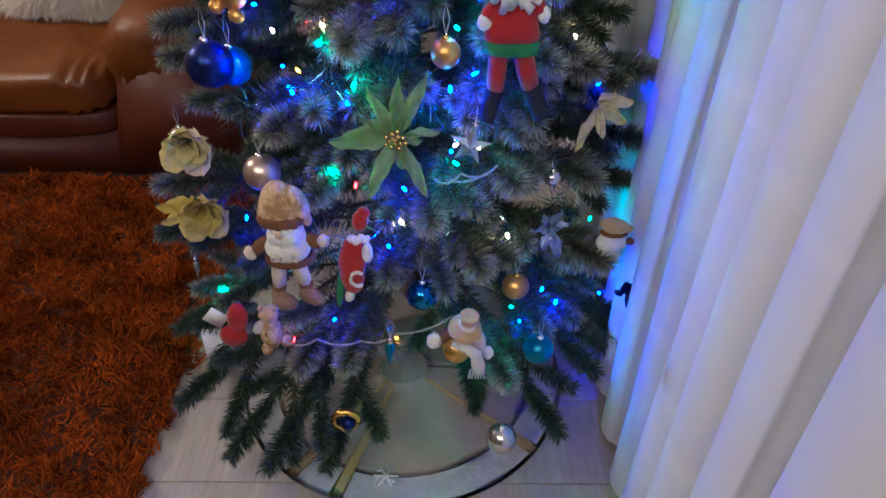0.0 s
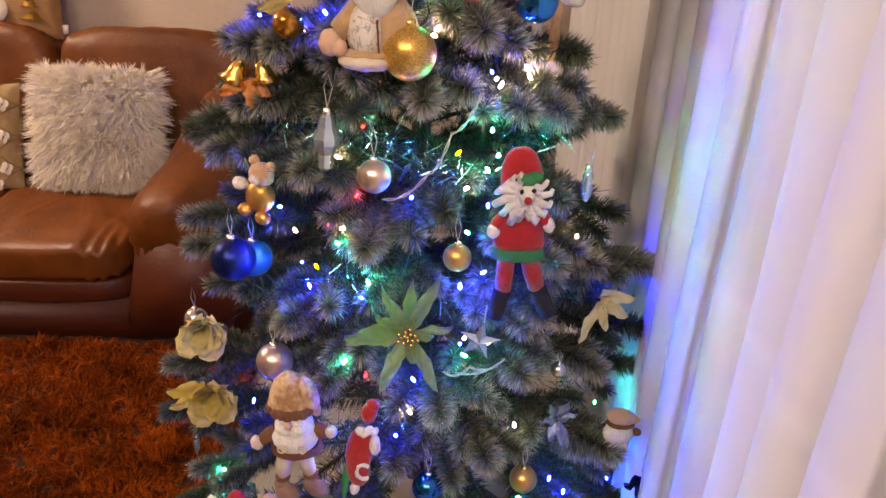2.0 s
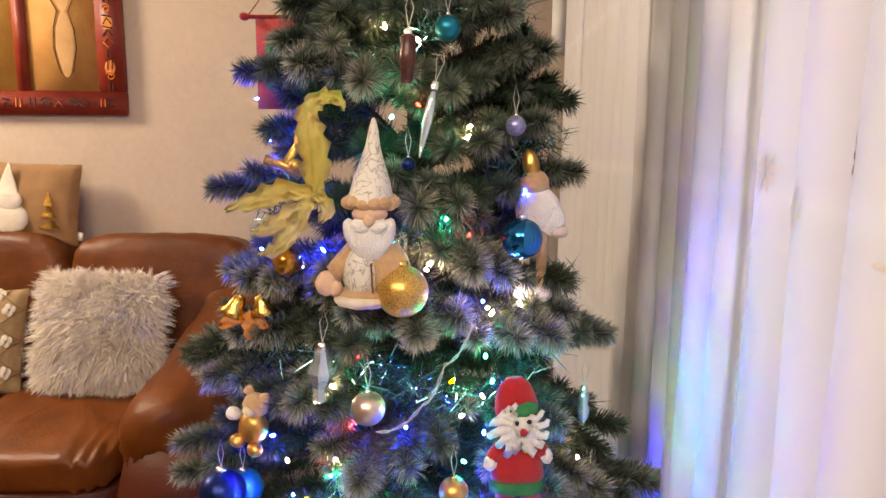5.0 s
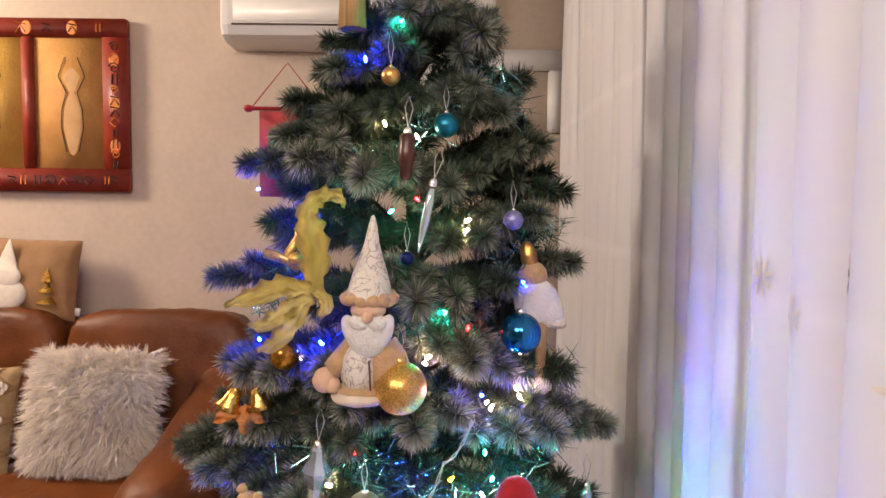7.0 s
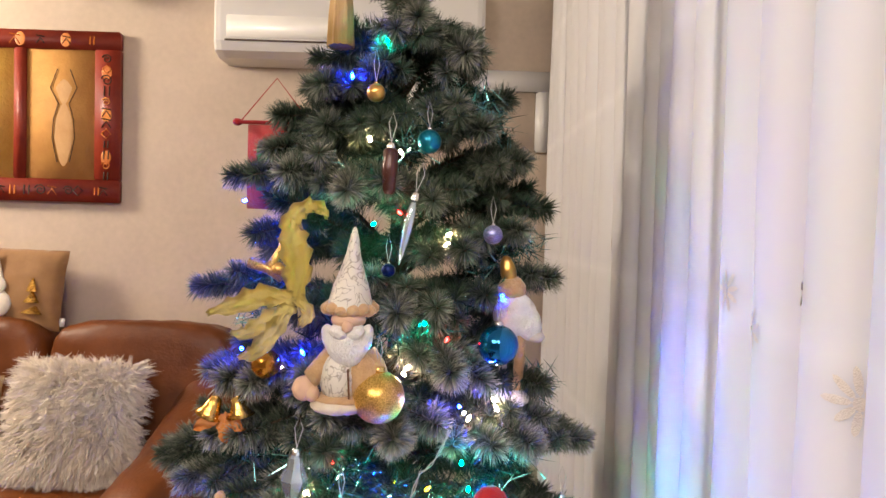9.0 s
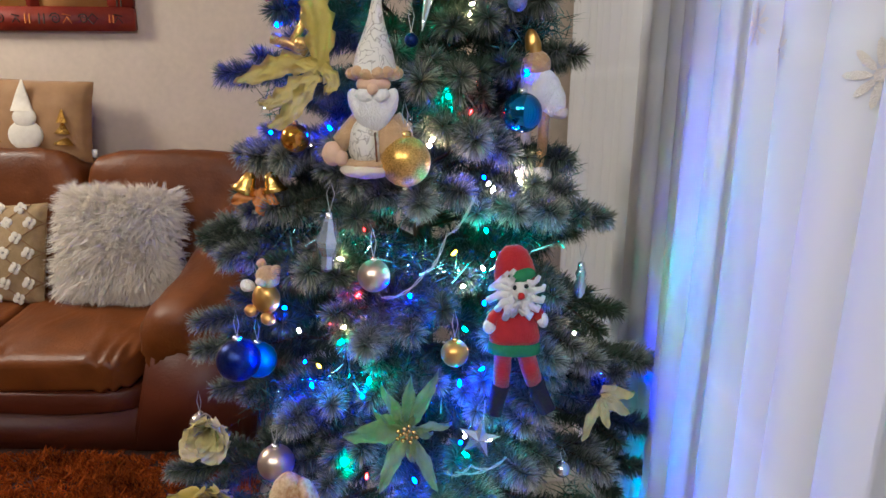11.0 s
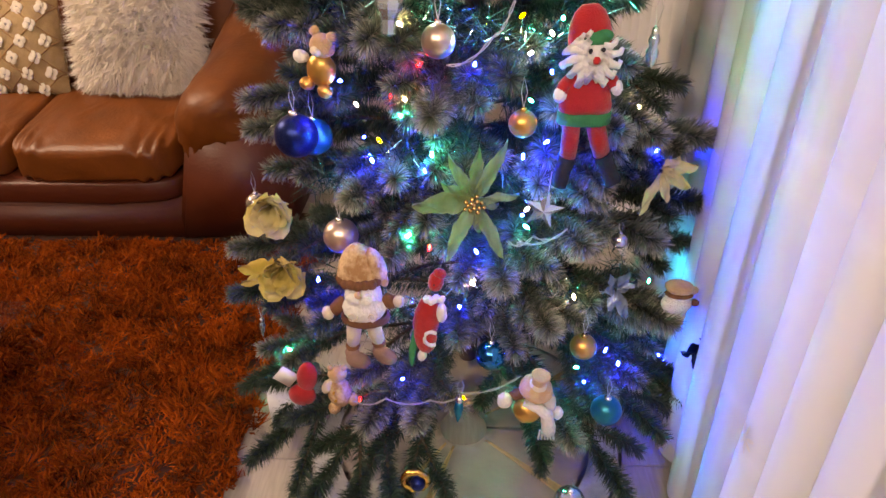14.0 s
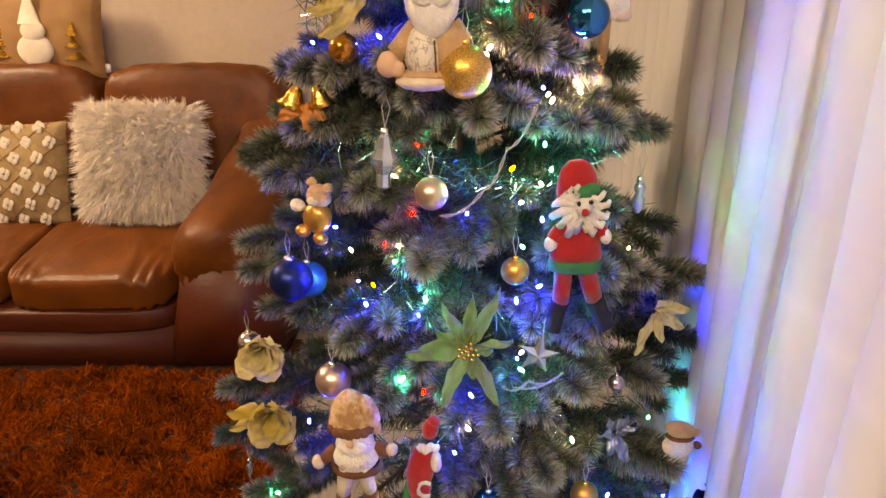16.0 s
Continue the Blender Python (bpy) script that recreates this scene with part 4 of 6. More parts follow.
# inner and rear limbs, darker and less frosted
for i in range(13):
    z = 0.22 + 0.12 * i
    r = reach(z)
    m = max(7, int(round(r * 30)))
    for j in range(m):
        random.seed(1000 + 50 * i + j)
        if i < 2 and math.sin(2 * math.pi * j / m) < 0.1:
            continue
        a = 2 * math.pi * (j + 0.5 * (i % 2) + 0.3 * random.random()) / m
        front = -math.sin(a)
        ln = r * (0.62 + 0.16 * random.random()) if front > -0.1 else r * (0.85 + 0.15 * random.random())
        branch((0.10 + ln * math.cos(a), 1.36 + ln * math.sin(a), z + 0.04 * random.random()), 0.05 if front > -0.1 else 0.4, 3000 + 50 * i + j, 0.03, 2, 0.036)
branch((0.06, 1.35, 1.90), 0.6, 7001, -0.15, 1, 0.024)
branch((0.12, 1.33, 1.70), 0.6, 7002, -0.10, 2, 0.026)
branch((0.16, 1.32, 1.68), 0.6, 7003, -0.10, 2, 0.026)

# ---- tree skirt ----
SKIRT = surface("champagne_satin", (0.56, 0.48, 0.40), (0.68, 0.60, 0.52), 0.45, scale=16, bump=0.35, bump_scale=45, sheen=0.2)
BORDER = surface("white_brocade", (0.62, 0.62, 0.66), (0.80, 0.80, 0.82), 0.5, scale=60, bump=0.5, bump_scale=90)
GOLDTRIM = surface("gold_ribbon", (0.74, 0.54, 0.25), (0.86, 0.68, 0.38), 0.4, 0.0, scale=80, bump=0.4)
skirt = tagged(empty("tree_skirt", (0.09, 1.13, 0.0)), "round champagne satin tree skirt with white brocade border and gold ribbon", "tree skirt")


def skirt_ring(r0, r1, h, a0, a1, n=72, m=8, amp=0.003):
    bm = bmesh.new()
    g = []
    for i in range(m + 1):
        r = r0 + (r1 - r0) * i / m
        g.append([bm.verts.new((r * math.cos(a0 + (a1 - a0) * j / n), r * math.sin(a0 + (a1 - a0) * j / n),
                                h + amp * 0.3 + amp * 0.3 * math.sin(9 * (a0 + (a1 - a0) * j / n)) * (r / 0.44) + 0.0016 * noise.noise(Vector((r * 12 * math.cos(a0 + (a1 - a0) * j / n), r * 12 * math.sin(a0 + (a1 - a0) * j / n), 1.0))) + 0.05 * max(0, 0.25 - r)))
                  for j in range(n + 1)])
    for i in range(m):
        for j in range(n):
            bm.faces.new((g[i][j], g[i + 1][j], g[i + 1][j + 1], g[i][j + 1]))
    bmesh.ops.solidify(bm, geom=list(bm.faces), thickness=0.002)
    return bm


part("satin_panel", skirt_ring(0.05, 0.272, 0.004, 0, 2 * math.pi), SKIRT, skirt)
part("brocade_border", skirt_ring(0.268, 0.333, 0.0055, 0, 2 * math.pi, m=4), BORDER, skirt, "white brocade border")
for a in (-2.25, -1.95, -0.72, 0.6, 2.2):
    part("gold_band", skirt_ring(0.06, 0.33, 0.0085, a, a + 0.08, n=4, m=12), GOLDTRIM, skirt, "gold ribbon band")
bm = bmesh.new()
for q in range(6):
    a = q * math.pi / 3
    tube(bm, [(-0.02, -0.28, 0.03), (-0.02 + 0.022 * math.cos(a), -0.28 + 0.022 * math.sin(a), 0.03)], 0.002, 5)
    tube(bm, [(-0.02 + 0.013 * math.cos(a), -0.28 + 0.013 * math.sin(a), 0.03), (-0.02 + 0.02 * math.cos(a + 0.5), -0.28 + 0.02 * math.sin(a + 0.5), 0.03)], 0.0016, 5)
part("snowflake", bm, TRIM, skirt, "white stitched snowflake")

# ---- string lights ----
LED_BLUE = [
    (0.206, 1.08, 0.99), (0.099, 1.032, 0.821), (-0.067, 1.063, 0.703), (-0.055, 1.053, 0.666), (0.205, 1.037, 0.705),
    (0.108, 1.002, 0.535), (0.348, 1.064, 0.286), (0.308, 1.028, 0.245), (0.03, 1.19, 1.475), (-0.021, 1.099, 1.057),
    (-0.057, 1.159, 1.245), (0.269, 1.145, 1.143), (-0.163, 1.285, 1.282), (-0.126, 1.228, 1.213), (-0.101, 1.096, 0.779),
    (-0.02, 0.991, 0.277), (0.173, 1.025, 0.685), (0.176, 1.016, 0.594), (0.029, 1.024, 0.661), (-0.179, 1.112, 0.403),
    (0.44, 1.263, 0.598), (0.505, 1.219, 0.15), (-0.134, 1.188, 1.045), (0.08, 0.991, 0.439), (0.209, 1.049, 0.805),
    (-0.12, 1.057, 0.391), (0.383, 1.087, 0.234),
]
LED_TEAL = [
    (0.153, 1.086, 1.105), (0.182, 1.038, 0.768), (-0.002, 1.019, 0.553), (0.278, 1.059, 0.614), (0.288, 1.022, 0.284),
    (0.22, 1.064, 0.876), (-0.007, 1.041, 0.744), (0.083, 1.197, 1.537), (0.074, 1.106, 1.246), (0.153, 1.151, 1.372),
    (0.038, 1.023, 0.689), (0.461, 1.234, 0.328), (0.19, 0.979, 0.242), (-0.274, 1.252, -0.133), (0.449, 1.198, -0.102),
    (0.138, 0.983, 0.35), (0.031, 1.057, 0.925), (0.21, 1.066, 0.912), (-0.287, 1.217, 0.15), (0.186, 1.016, 0.573),
]
LED_WARM = [
    (0.218, 1.082, 0.97), (0.175, 1.043, 0.834), (-0, 1.042, 0.768), (-0.076, 1.075, 0.748), (0.103, 0.995, 0.479),
    (0.01, 0.998, 0.4), (0.064, 1.148, 1.373), (0.112, 1.139, 1.354), (0.109, 1.119, 1.293), (0.183, 1.116, 1.234),
    (0.128, 1.072, 1.044), (0.258, 1.106, 0.992), (0.263, 1.106, 0.979), (0.127, 1.071, 1.036), (0.212, 1.081, 0.98),
    (-0.058, 1.113, 1.027), (0.059, 1.039, 0.852), (-0.003, 1.056, 0.869), (0.207, 1.055, 0.857), (0.366, 1.149, 0.719),
    (0.181, 1.113, 1.219), (0.274, 1.032, 0.428), (0.181, 1.019, 0.602),
]
LED_RED = [
    (0.185, 1.089, 1.08), (0.031, 1.055, 0.915), (0.02, 1.041, 0.818), (-0.021, 1.05, 0.77), (0.032, 1.008, 0.536),
    (-0.105, 1.019, 0.196), (0.114, 1.11, 1.263),
]
LED_AMBER = [
    (0.161, 1.047, 0.882), (-0.041, 1.049, 0.701), (0.235, 1.053, 0.75), (0.387, 1.109, 0.327), (0.088, 0.97, 0.257),
]

BULB = {
    "blue": glow("blue_led", (0.001, 0.014, 1.0), 4000), "teal": glow("teal_led", (0.0003, 0.75, 0.42), 2000), "warm": glow("warm_white_led", (1.0, 0.70, 0.40), 520),
    "red": glow("red_led", (1.0, 0.004, 0.004), 190), "amber": glow("amber_led", (1.0, 0.30, 0.002), 170),
}
WIRE = plain("clear_cable", (0.33, 0.31, 0.28), 0.35, alpha=1.0)
lights = tagged(empty("string_lights", (0.10, 1.36, 0.0)), "coloured fairy lights on a clear cable wound round the tree", "string lights")
for name, pts in (("blue", LED_BLUE), ("teal", LED_TEAL), ("warm", LED_WARM), ("red", LED_RED), ("amber", LED_AMBER)):
    base = None
    for p in pts:
        q = Vector(p) - AXIS
        if base is None:
            bm = bmesh.new()
            lathe(bm, [(0.0007, -0.0018), (0.0019, 0.0), (0.0021, 0.0035), (0.0016, 0.006), (0.0004, 0.0078)], (0, 0, 0), 10)
            ob = part("bulb", bm, BULB[name], lights, name + " glowing bulb")
            base = ob.data
        else:
            ob = new("bulb", base)
            ob.parent = lights
            ob["label"] = name + " glowing bulb"
        random.seed(int(1000 * abs(q.x + 2 * q.y + 3 * q.z)))
        ob.matrix_basis = pose(*q, random.uniform(-70, 70), random.uniform(-70, 70), 0)


def cable(*pts):
    bm = bmesh.new()
    P = [Vector(p) - AXIS for p in pts]
    fine = []
    for a, b in zip(P, P[1:]):
        for i in range(8):
            t = i / 8
            fine.append(a.lerp(b, t) + Vector((0, 0, -0.012 * 4 * t * (1 - t))))
    fine.append(P[-1])
    for ph in (0, math.pi):
        tube(bm, [p + Vector((0.0016 * math.cos(i * 1.3 + ph), 0, 0.0016 * math.sin(i * 1.3 + ph))) for i, p in enumerate(fine)], 0.0009, 5)
    part("cable", bm, WIRE, lights, "clear twisted cable")


cable((0.062, 1, 0.83), (0.123, 1, 0.868), (0.152, 1.012, 0.92), (0.191, 1.035, 0.97))
cable((-0.109, 0.985, 0.229), (-0.046, 0.956, 0.265), (0.033, 0.938, 0.28), (0.09, 0.941, 0.295), (0.183, 0.951, 0.325))
cable((0.152, 0.974, 0.573), (0.19, 0.976, 0.581), (0.244, 0.999, 0.581))
cable((0.169, 0.976, 0.57), (0.244, 1, 0.579))

# ---- ornaments ----
SILVERCAP = plain("silver_cap", (0.80, 0.79, 0.76), 0.25, 1.0)
GOLDCAP = plain("gold_cap", (0.80, 0.55, 0.20), 0.25, 1.0)
CORD = plain("grey_cord", (0.42, 0.42, 0.42), 0.5)
SHELL = {
    "gold": surface("satin_gold", (0.62, 0.33, 0.08), (0.70, 0.40, 0.12), 0.32, 0.85, scale=30),
    "amber": surface("glossy_amber_gold", (0.58, 0.25, 0.02), (0.66, 0.31, 0.04), 0.16, 0.85, scale=30),
    "champagne": surface("satin_champagne", (0.60, 0.46, 0.36), (0.70, 0.55, 0.44), 0.3, 0.85, scale=30),
    "silver": surface("glossy_silver", (0.66, 0.62, 0.58), (0.74, 0.70, 0.66), 0.18, 0.95, scale=30),
    "navy": glitter("navy_glitter", (0.003, 0.008, 0.06), (0.016, 0.036, 0.20)),
    "glitter": glitter("gold_glitter", (0.42, 0.20, 0.02), (0.95, 0.62, 0.18)),
    "blue": surface("mirror_blue", (0.0, 0.12, 0.33), (0.005, 0.17, 0.40), 0.08, 0.9, scale=10, coat=0.5),
    "teal": surface("satin_teal", (0.004, 0.14, 0.22), (0.01, 0.20, 0.30), 0.3, 0.7, scale=20),
    "lilac": glitter("lilac_glitter", (0.20, 0.20, 0.42), (0.45, 0.45, 0.75)),
}


def bauble(at, r, kind, label, loop=0.04):
    ob = tagged(empty("bauble", at), label, "christmas ornament", "baubles on the tree")
    bm = bmesh.new()
    ball(bm, (0, 0, 0), r, u=32, v=20)
    part("shell", bm, SHELL[kind], ob)
    cap_mat = GOLDCAP if kind in ("gold", "amber", "glitter") else SILVERCAP
    bm = bmesh.new()
    lathe(bm, [(0.2 * r, 0.93 * r), (0.24 * r, 0.96 * r), (0.22 * r, 1.16 * r), (0.05 * r, 1.2 * r)], (0, 0, 0), 14)
    part("cap", bm, cap_mat, ob, "ribbed metal cap")
    bm = bmesh.new()
    tube(bm, [(-0.0, 0, 1.15 * r), (-0.004, 0, 1.2 * r + loop * 0.5), (-0.001, 0.004, 1.2 * r + loop), (0.004, 0, 1.2 * r + loop * 0.5), (0.0, 0, 1.15 * r)], 0.0006, 5)
    part("loop", bm, CORD, ob, "thin hanging loop")
    return ob


bauble((0.096, 1.001, 1.022), 0.034, "glitter", "large gold glitter ball hanging below a gnome doll")
bauble((0.255, 1.048, 1.085), 0.028, "blue", "shiny mirror blue ball hanging on the tree")
bauble((-0.07, 1.082, 1.045), 0.021, "amber", "glossy amber gold ball hanging on the tree")
bauble((-0.174, 1.074, 0.7), 0.034, "navy", "large navy blue glitter ball hanging on the tree")
bauble((-0.159, 1.127, 0.677), 0.03, "teal", "dark teal ball behind a navy ball")
bauble((0.165, 0.977, 0.757), 0.0195, "gold", "small satin gold ball hanging on the tree")
bauble((0.05, 1.006, 0.86), 0.023, "champagne", "champagne pearl ball hanging on the tree")
bauble((-0.108, 1.017, 0.555), 0.028, "champagne", "champagne silver ball above a felt doll")
bauble((-0.317, 1.248, 0.49), 0.022, "silver", "silver ball behind a cream fabric flower")
bauble((0.285, 0.97, 0.375), 0.022, "gold", "satin gold ball hanging on the tree")
bauble((0.329, 0.934, 0.268), 0.026, "teal", "matt teal ball on a low branch")
bauble((0.134, 0.968, 0.356), 0.026, "blue", "shiny teal blue ball deep in the branches")
bauble((0.335, 1.033, 0.541), 0.013, "silver", "tiny silver ball hanging on the tree", 0.02)
bauble((0.271, 0.862, 0.125), 0.027, "silver", "silver ball hanging over the tree skirt", 0.02)
bauble((0.074, 1.112, 1.437), 0.0135, "gold", "small gold ball near the tree top", 0.05)
bauble((0.248, 1.097, 1.236), 0.014, "lilac", "small lilac glitter ball hanging on the tree")
bauble((0.153, 1.135, 1.372), 0.018, "teal", "teal ball in the upper branches")
bauble((0.1, 1.079, 1.182), 0.010, "navy", "tiny blue ball in the upper branches")


def turned(name, at, profile, mat, label, tilt=0.0, seg=16, smooth=True):
    """A drop or icicle turned about its own axis, with a cap and a cord."""
    ob = tagged(empty(name, at), label, "christmas ornament", "drops on the tree")
    ob.matrix_world = pose(*at, 0, tilt, 0)
    bm = bmesh.new()
    lathe(bm, profile, (0, 0, 0), seg)
    part("drop", bm, mat, ob, smooth=smooth)
    top = profile[-1][1]
    bm = bmesh.new()
    lathe(bm, [(0.005, top - 0.003), (0.006, top), (0.005, top + 0.007), (0.001, top + 0.009)], (0, 0, 0), 10)
    part("cap", bm, SILVERCAP, ob)
    bm = bmesh.new()
    tube(bm, [(0, 0, top + 0.008), (-0.005, 0, top + 0.035), (0.0, 0, top + 0.05), (0.006, 0, top + 0.034), (0, 0, top + 0.008)], 0.0006, 5)
    part("loop", bm, CORD, ob)
    return ob


CRYSTAL = surface("pale_blue_silver", (0.45, 0.55, 0.60), (0.62, 0.70, 0.74), 0.12, 0.75, scale=20)
ICE = surface("silver_satin", (0.50, 0.60, 0.60), (0.66, 0.74, 0.74), 0.22, 0.8, scale=20)
UMBER = surface("dark_brown_lacquer", (0.045, 0.016, 0.012), (0.09, 0.03, 0.022), 0.3, 0.2, scale=30)
turned("crystal_drop", (-0.013, 1.009, 0.906), [(0.006, -0.04), (0.010, -0.036), (0.010, -0.018), (0.017, -0.004), (0.019, 0.004), (0.012, 0.018), (0.009, 0.032), (0.006, 0.036)], CRYSTAL, "faceted pale blue silver drop hanging on the tree", 4, 8, False)
turned("crystal_drop", (0.362, 1.11, 0.827), [(0.003, -0.03), (0.008, -0.02), (0.010, -0.008), (0.006, 0.0), (0.009, 0.01), (0.005, 0.02)], CRYSTAL, "silver beaded drop at a branch end", 0, 12)
turned("icicle_ornament", (0.126, 1.051, 1.239), [(0.0008, -0.048), (0.004, -0.03), (0.0065, 0.0), (0.006, 0.025), (0.003, 0.045)], ICE, "long silver icicle hanging on the tree", 12)
turned("lantern_ornament", (0.099, 1.075, 1.323), [(0.006, -0.034), (0.009, -0.028), (0.010, -0.01), (0.0115, -0.006), (0.0115, 0.008), (0.010, 0.012), (0.011, 0.026), (0.007, 0.03)], UMBER, "dark brown lacquer lantern ornament", 2)
turned("drop_ornament", (0.081, 0.919, 0.28), [(0.001, -0.03), (0.006, -0.012), (0.0085, 0.004), (0.005, 0.018)], SHELL["teal"], "teal pointed drop on a low branch", 3)
turned("drop_ornament", (0.405, 1.057, -0.01), [(0.001, -0.025), (0.006, -0.01), (0.008, 0.003), (0.004, 0.015)], CRYSTAL, "silver green drop on a low branch", -20)
turned("drop_ornament", (-0.352, 1.248, 0.189), [(0.001, -0.028), (0.005, -0.01), (0.007, 0.003), (0.004, 0.015)], CRYSTAL, "pale silver drop on a low branch", 5)

# felt dolls, each one plain mesh
FELT = [surface("red_felt", (0.33, 0.006, 0.008), (0.46, 0.012, 0.014), 0.9, scale=80, bump=0.4, bump_scale=400, sheen=0.3),
        surface("green_felt", (0.02, 0.17, 0.055), (0.035, 0.23, 0.08), 0.9, scale=80, bump=0.4, bump_scale=400),
        surface("white_wool", (0.70, 0.66, 0.60), (0.82, 0.79, 0.74), 0.95, scale=90, bump=0.9, bump_scale=260, sheen=0.3),
        surface("black_felt", (0.012, 0.012, 0.02), (0.022, 0.022, 0.032), 0.9, scale=80, bump=0.3),
        surface("tan_plush", (0.46, 0.27, 0.12), (0.58, 0.37, 0.19), 0.92, scale=70, bump=0.7, bump_scale=300, sheen=0.3),
        surface("cream_cloth", (0.60, 0.50, 0.37), (0.72, 0.63, 0.50), 0.9, scale=60, bump=0.5, bump_scale=350),
        surface("brown_felt", (0.13, 0.05, 0.022), (0.19, 0.08, 0.035), 0.9, scale=80, bump=0.4, bump_scale=400),
        marbled("silver_print_cloth", (0.66, 0.61, 0.52), (0.36, 0.32, 0.26), 46.0),
        surface("skin_cloth", (0.60, 0.38, 0.25), (0.66, 0.44, 0.30), 0.9, scale=60),
        SHELL["gold"],
        surface("tan_print_cloth", (0.36, 0.19, 0.08), (0.66, 0.47, 0.28), 0.85, scale=130, bump=0.4, bump_scale=350, spread=0.3),
        surface("mauve_brown_suede", (0.20, 0.11, 0.085), (0.30, 0.18, 0.14), 0.9, scale=60, bump=0.4, bump_scale=300)]
R_, G_, W_, B_, T_, C_, N_, S_, K_, O_, P_, M_ = range(12)


class Doll:
    def __init__(self, name, at, label, category="doll", turn=(0, 0, 0), size=(1, 1, 1)):
        self.bm, self.name, self.at, self.label, self.cat, self.turn, self.size = bmesh.new(), name, at, label, category, turn, size

    def e(self, mat, x, y, z, sx, sy, sz, tilt=0, turn=0):
        ball(self.bm, (x, y, z), 1.0, mat, (sx, sy, sz), pose(0, 0, 0, turn, tilt, 0), 30, 20)
        return self

    def t(self, mat, pts, r):
        tube(self.bm, pts, r, 12, mat)
        return self

    def c(self, mat, profile, at=(0, 0, 0), rot=None):
        lathe(self.bm, profile, at, 28, mat, rot)
        return self

    def curls(self, mat, x, y, z, w, h, n, r):
        for i in range(n):
            a = math.pi * (0.08 + 0.84 * i / (n - 1))
            px, pz = x - w * math.cos(a), z - h * math.sin(a)
            self.t(mat, [(x - 0.35 * w * math.cos(a), y - 0.006, z - 0.2 * h * math.sin(a)), (x - 0.75 * w * math.cos(a), y - 0.01, z - 0.7 * h * math.sin(a)), (px, y, pz)], [r, r * 1.1, r * 0.6])
        return self

    def done(self):
        for v in self.bm.verts:
            v.co += 0.0013 * noise.noise_vector(v.co * 90) + 0.0007 * noise.noise_vector(v.co * 330)
        ob = mesh_object(self.name, self.bm, FELT)
        ob.matrix_world = pose(*self.at, *self.turn) @ Matrix.Diagonal((*self.size, 1))
        return tagged(ob, self.label, self.cat, "dolls on the tree")


d = Doll("gnome_doll", (0.055, 1.012, 1.124), "plush gnome doll with tall silver hat and white beard", size=(0.75, 0.85, 0.92))
d.c(S_, [(0.039, 0.012), (0.038, 0.022), (0.031, 0.045), (0.021, 0.068), (0.013, 0.090), (0.008, 0.112), (0.003, 0.126), (0.001, 0.128)], rot=pose(0, 0, 0, 0, 3))
for i in range(14):
    # fuzzy rolled brim
    a = 2 * math.pi * i / 14
    d.e(T_, 0.037 * math.cos(a), 0.030 * math.sin(a), 0.013 + 0.002 * math.sin(i * 2.3), 0.014, 0.012, 0.009)
d.e(K_, 0, -0.012, -0.002, 0.030, 0.026, 0.014).e(K_, 0.002, -0.042, -0.008, 0.0095, 0.008, 0.008)
for i in range(11):
    # plush beard in locks
    a = math.pi * i / 10
    d.e(W_, -0.029 * math.cos(a), -0.020, -0.026 - 0.022 * math.sin(a), 0.013, 0.015, 0.020, -35 * math.cos(a))
d.e(W_, 0, -0.018, -0.034, 0.035, 0.022, 0.036).e(W_, -0.014, -0.036, -0.018, 0.016, 0.009, 0.009, 10).e(W_, 0.016, -0.036, -0.018, 0.016, 0.009, 0.009, -10)
d.e(S_, -0.014, -0.002, -0.085, 0.036, 0.034, 0.040).e(T_, 0.026, 0.002, -0.083, 0.034, 0.034, 0.040).t(N_, [(0.004, -0.036, -0.068), (0.006, -0.037, -0.088), (0.006, -0.034, -0.110)], 0.0016)
d.e(C_, -0.014, -0.006, -0.124, 0.050, 0.040, 0.013).e(T_, -0.010, -0.002, -0.115, 0.048, 0.038, 0.009)
d.t(T_, [(-0.030, 0, -0.055), (-0.048, -0.008, -0.072), (-0.064, -0.012, -0.088)], [0.015, 0.015, 0.016]).e(K_, -0.074, -0.014, -0.100, 0.020, 0.016, 0.018).e(K_, -0.060, -0.018, -0.106, 0.013, 0.012, 0.012)
d.t(T_, [(0.034, 0, -0.052), (0.052, -0.004, -0.070), (0.060, -0.008, -0.090)], [0.015, 0.014, 0.014]).done()

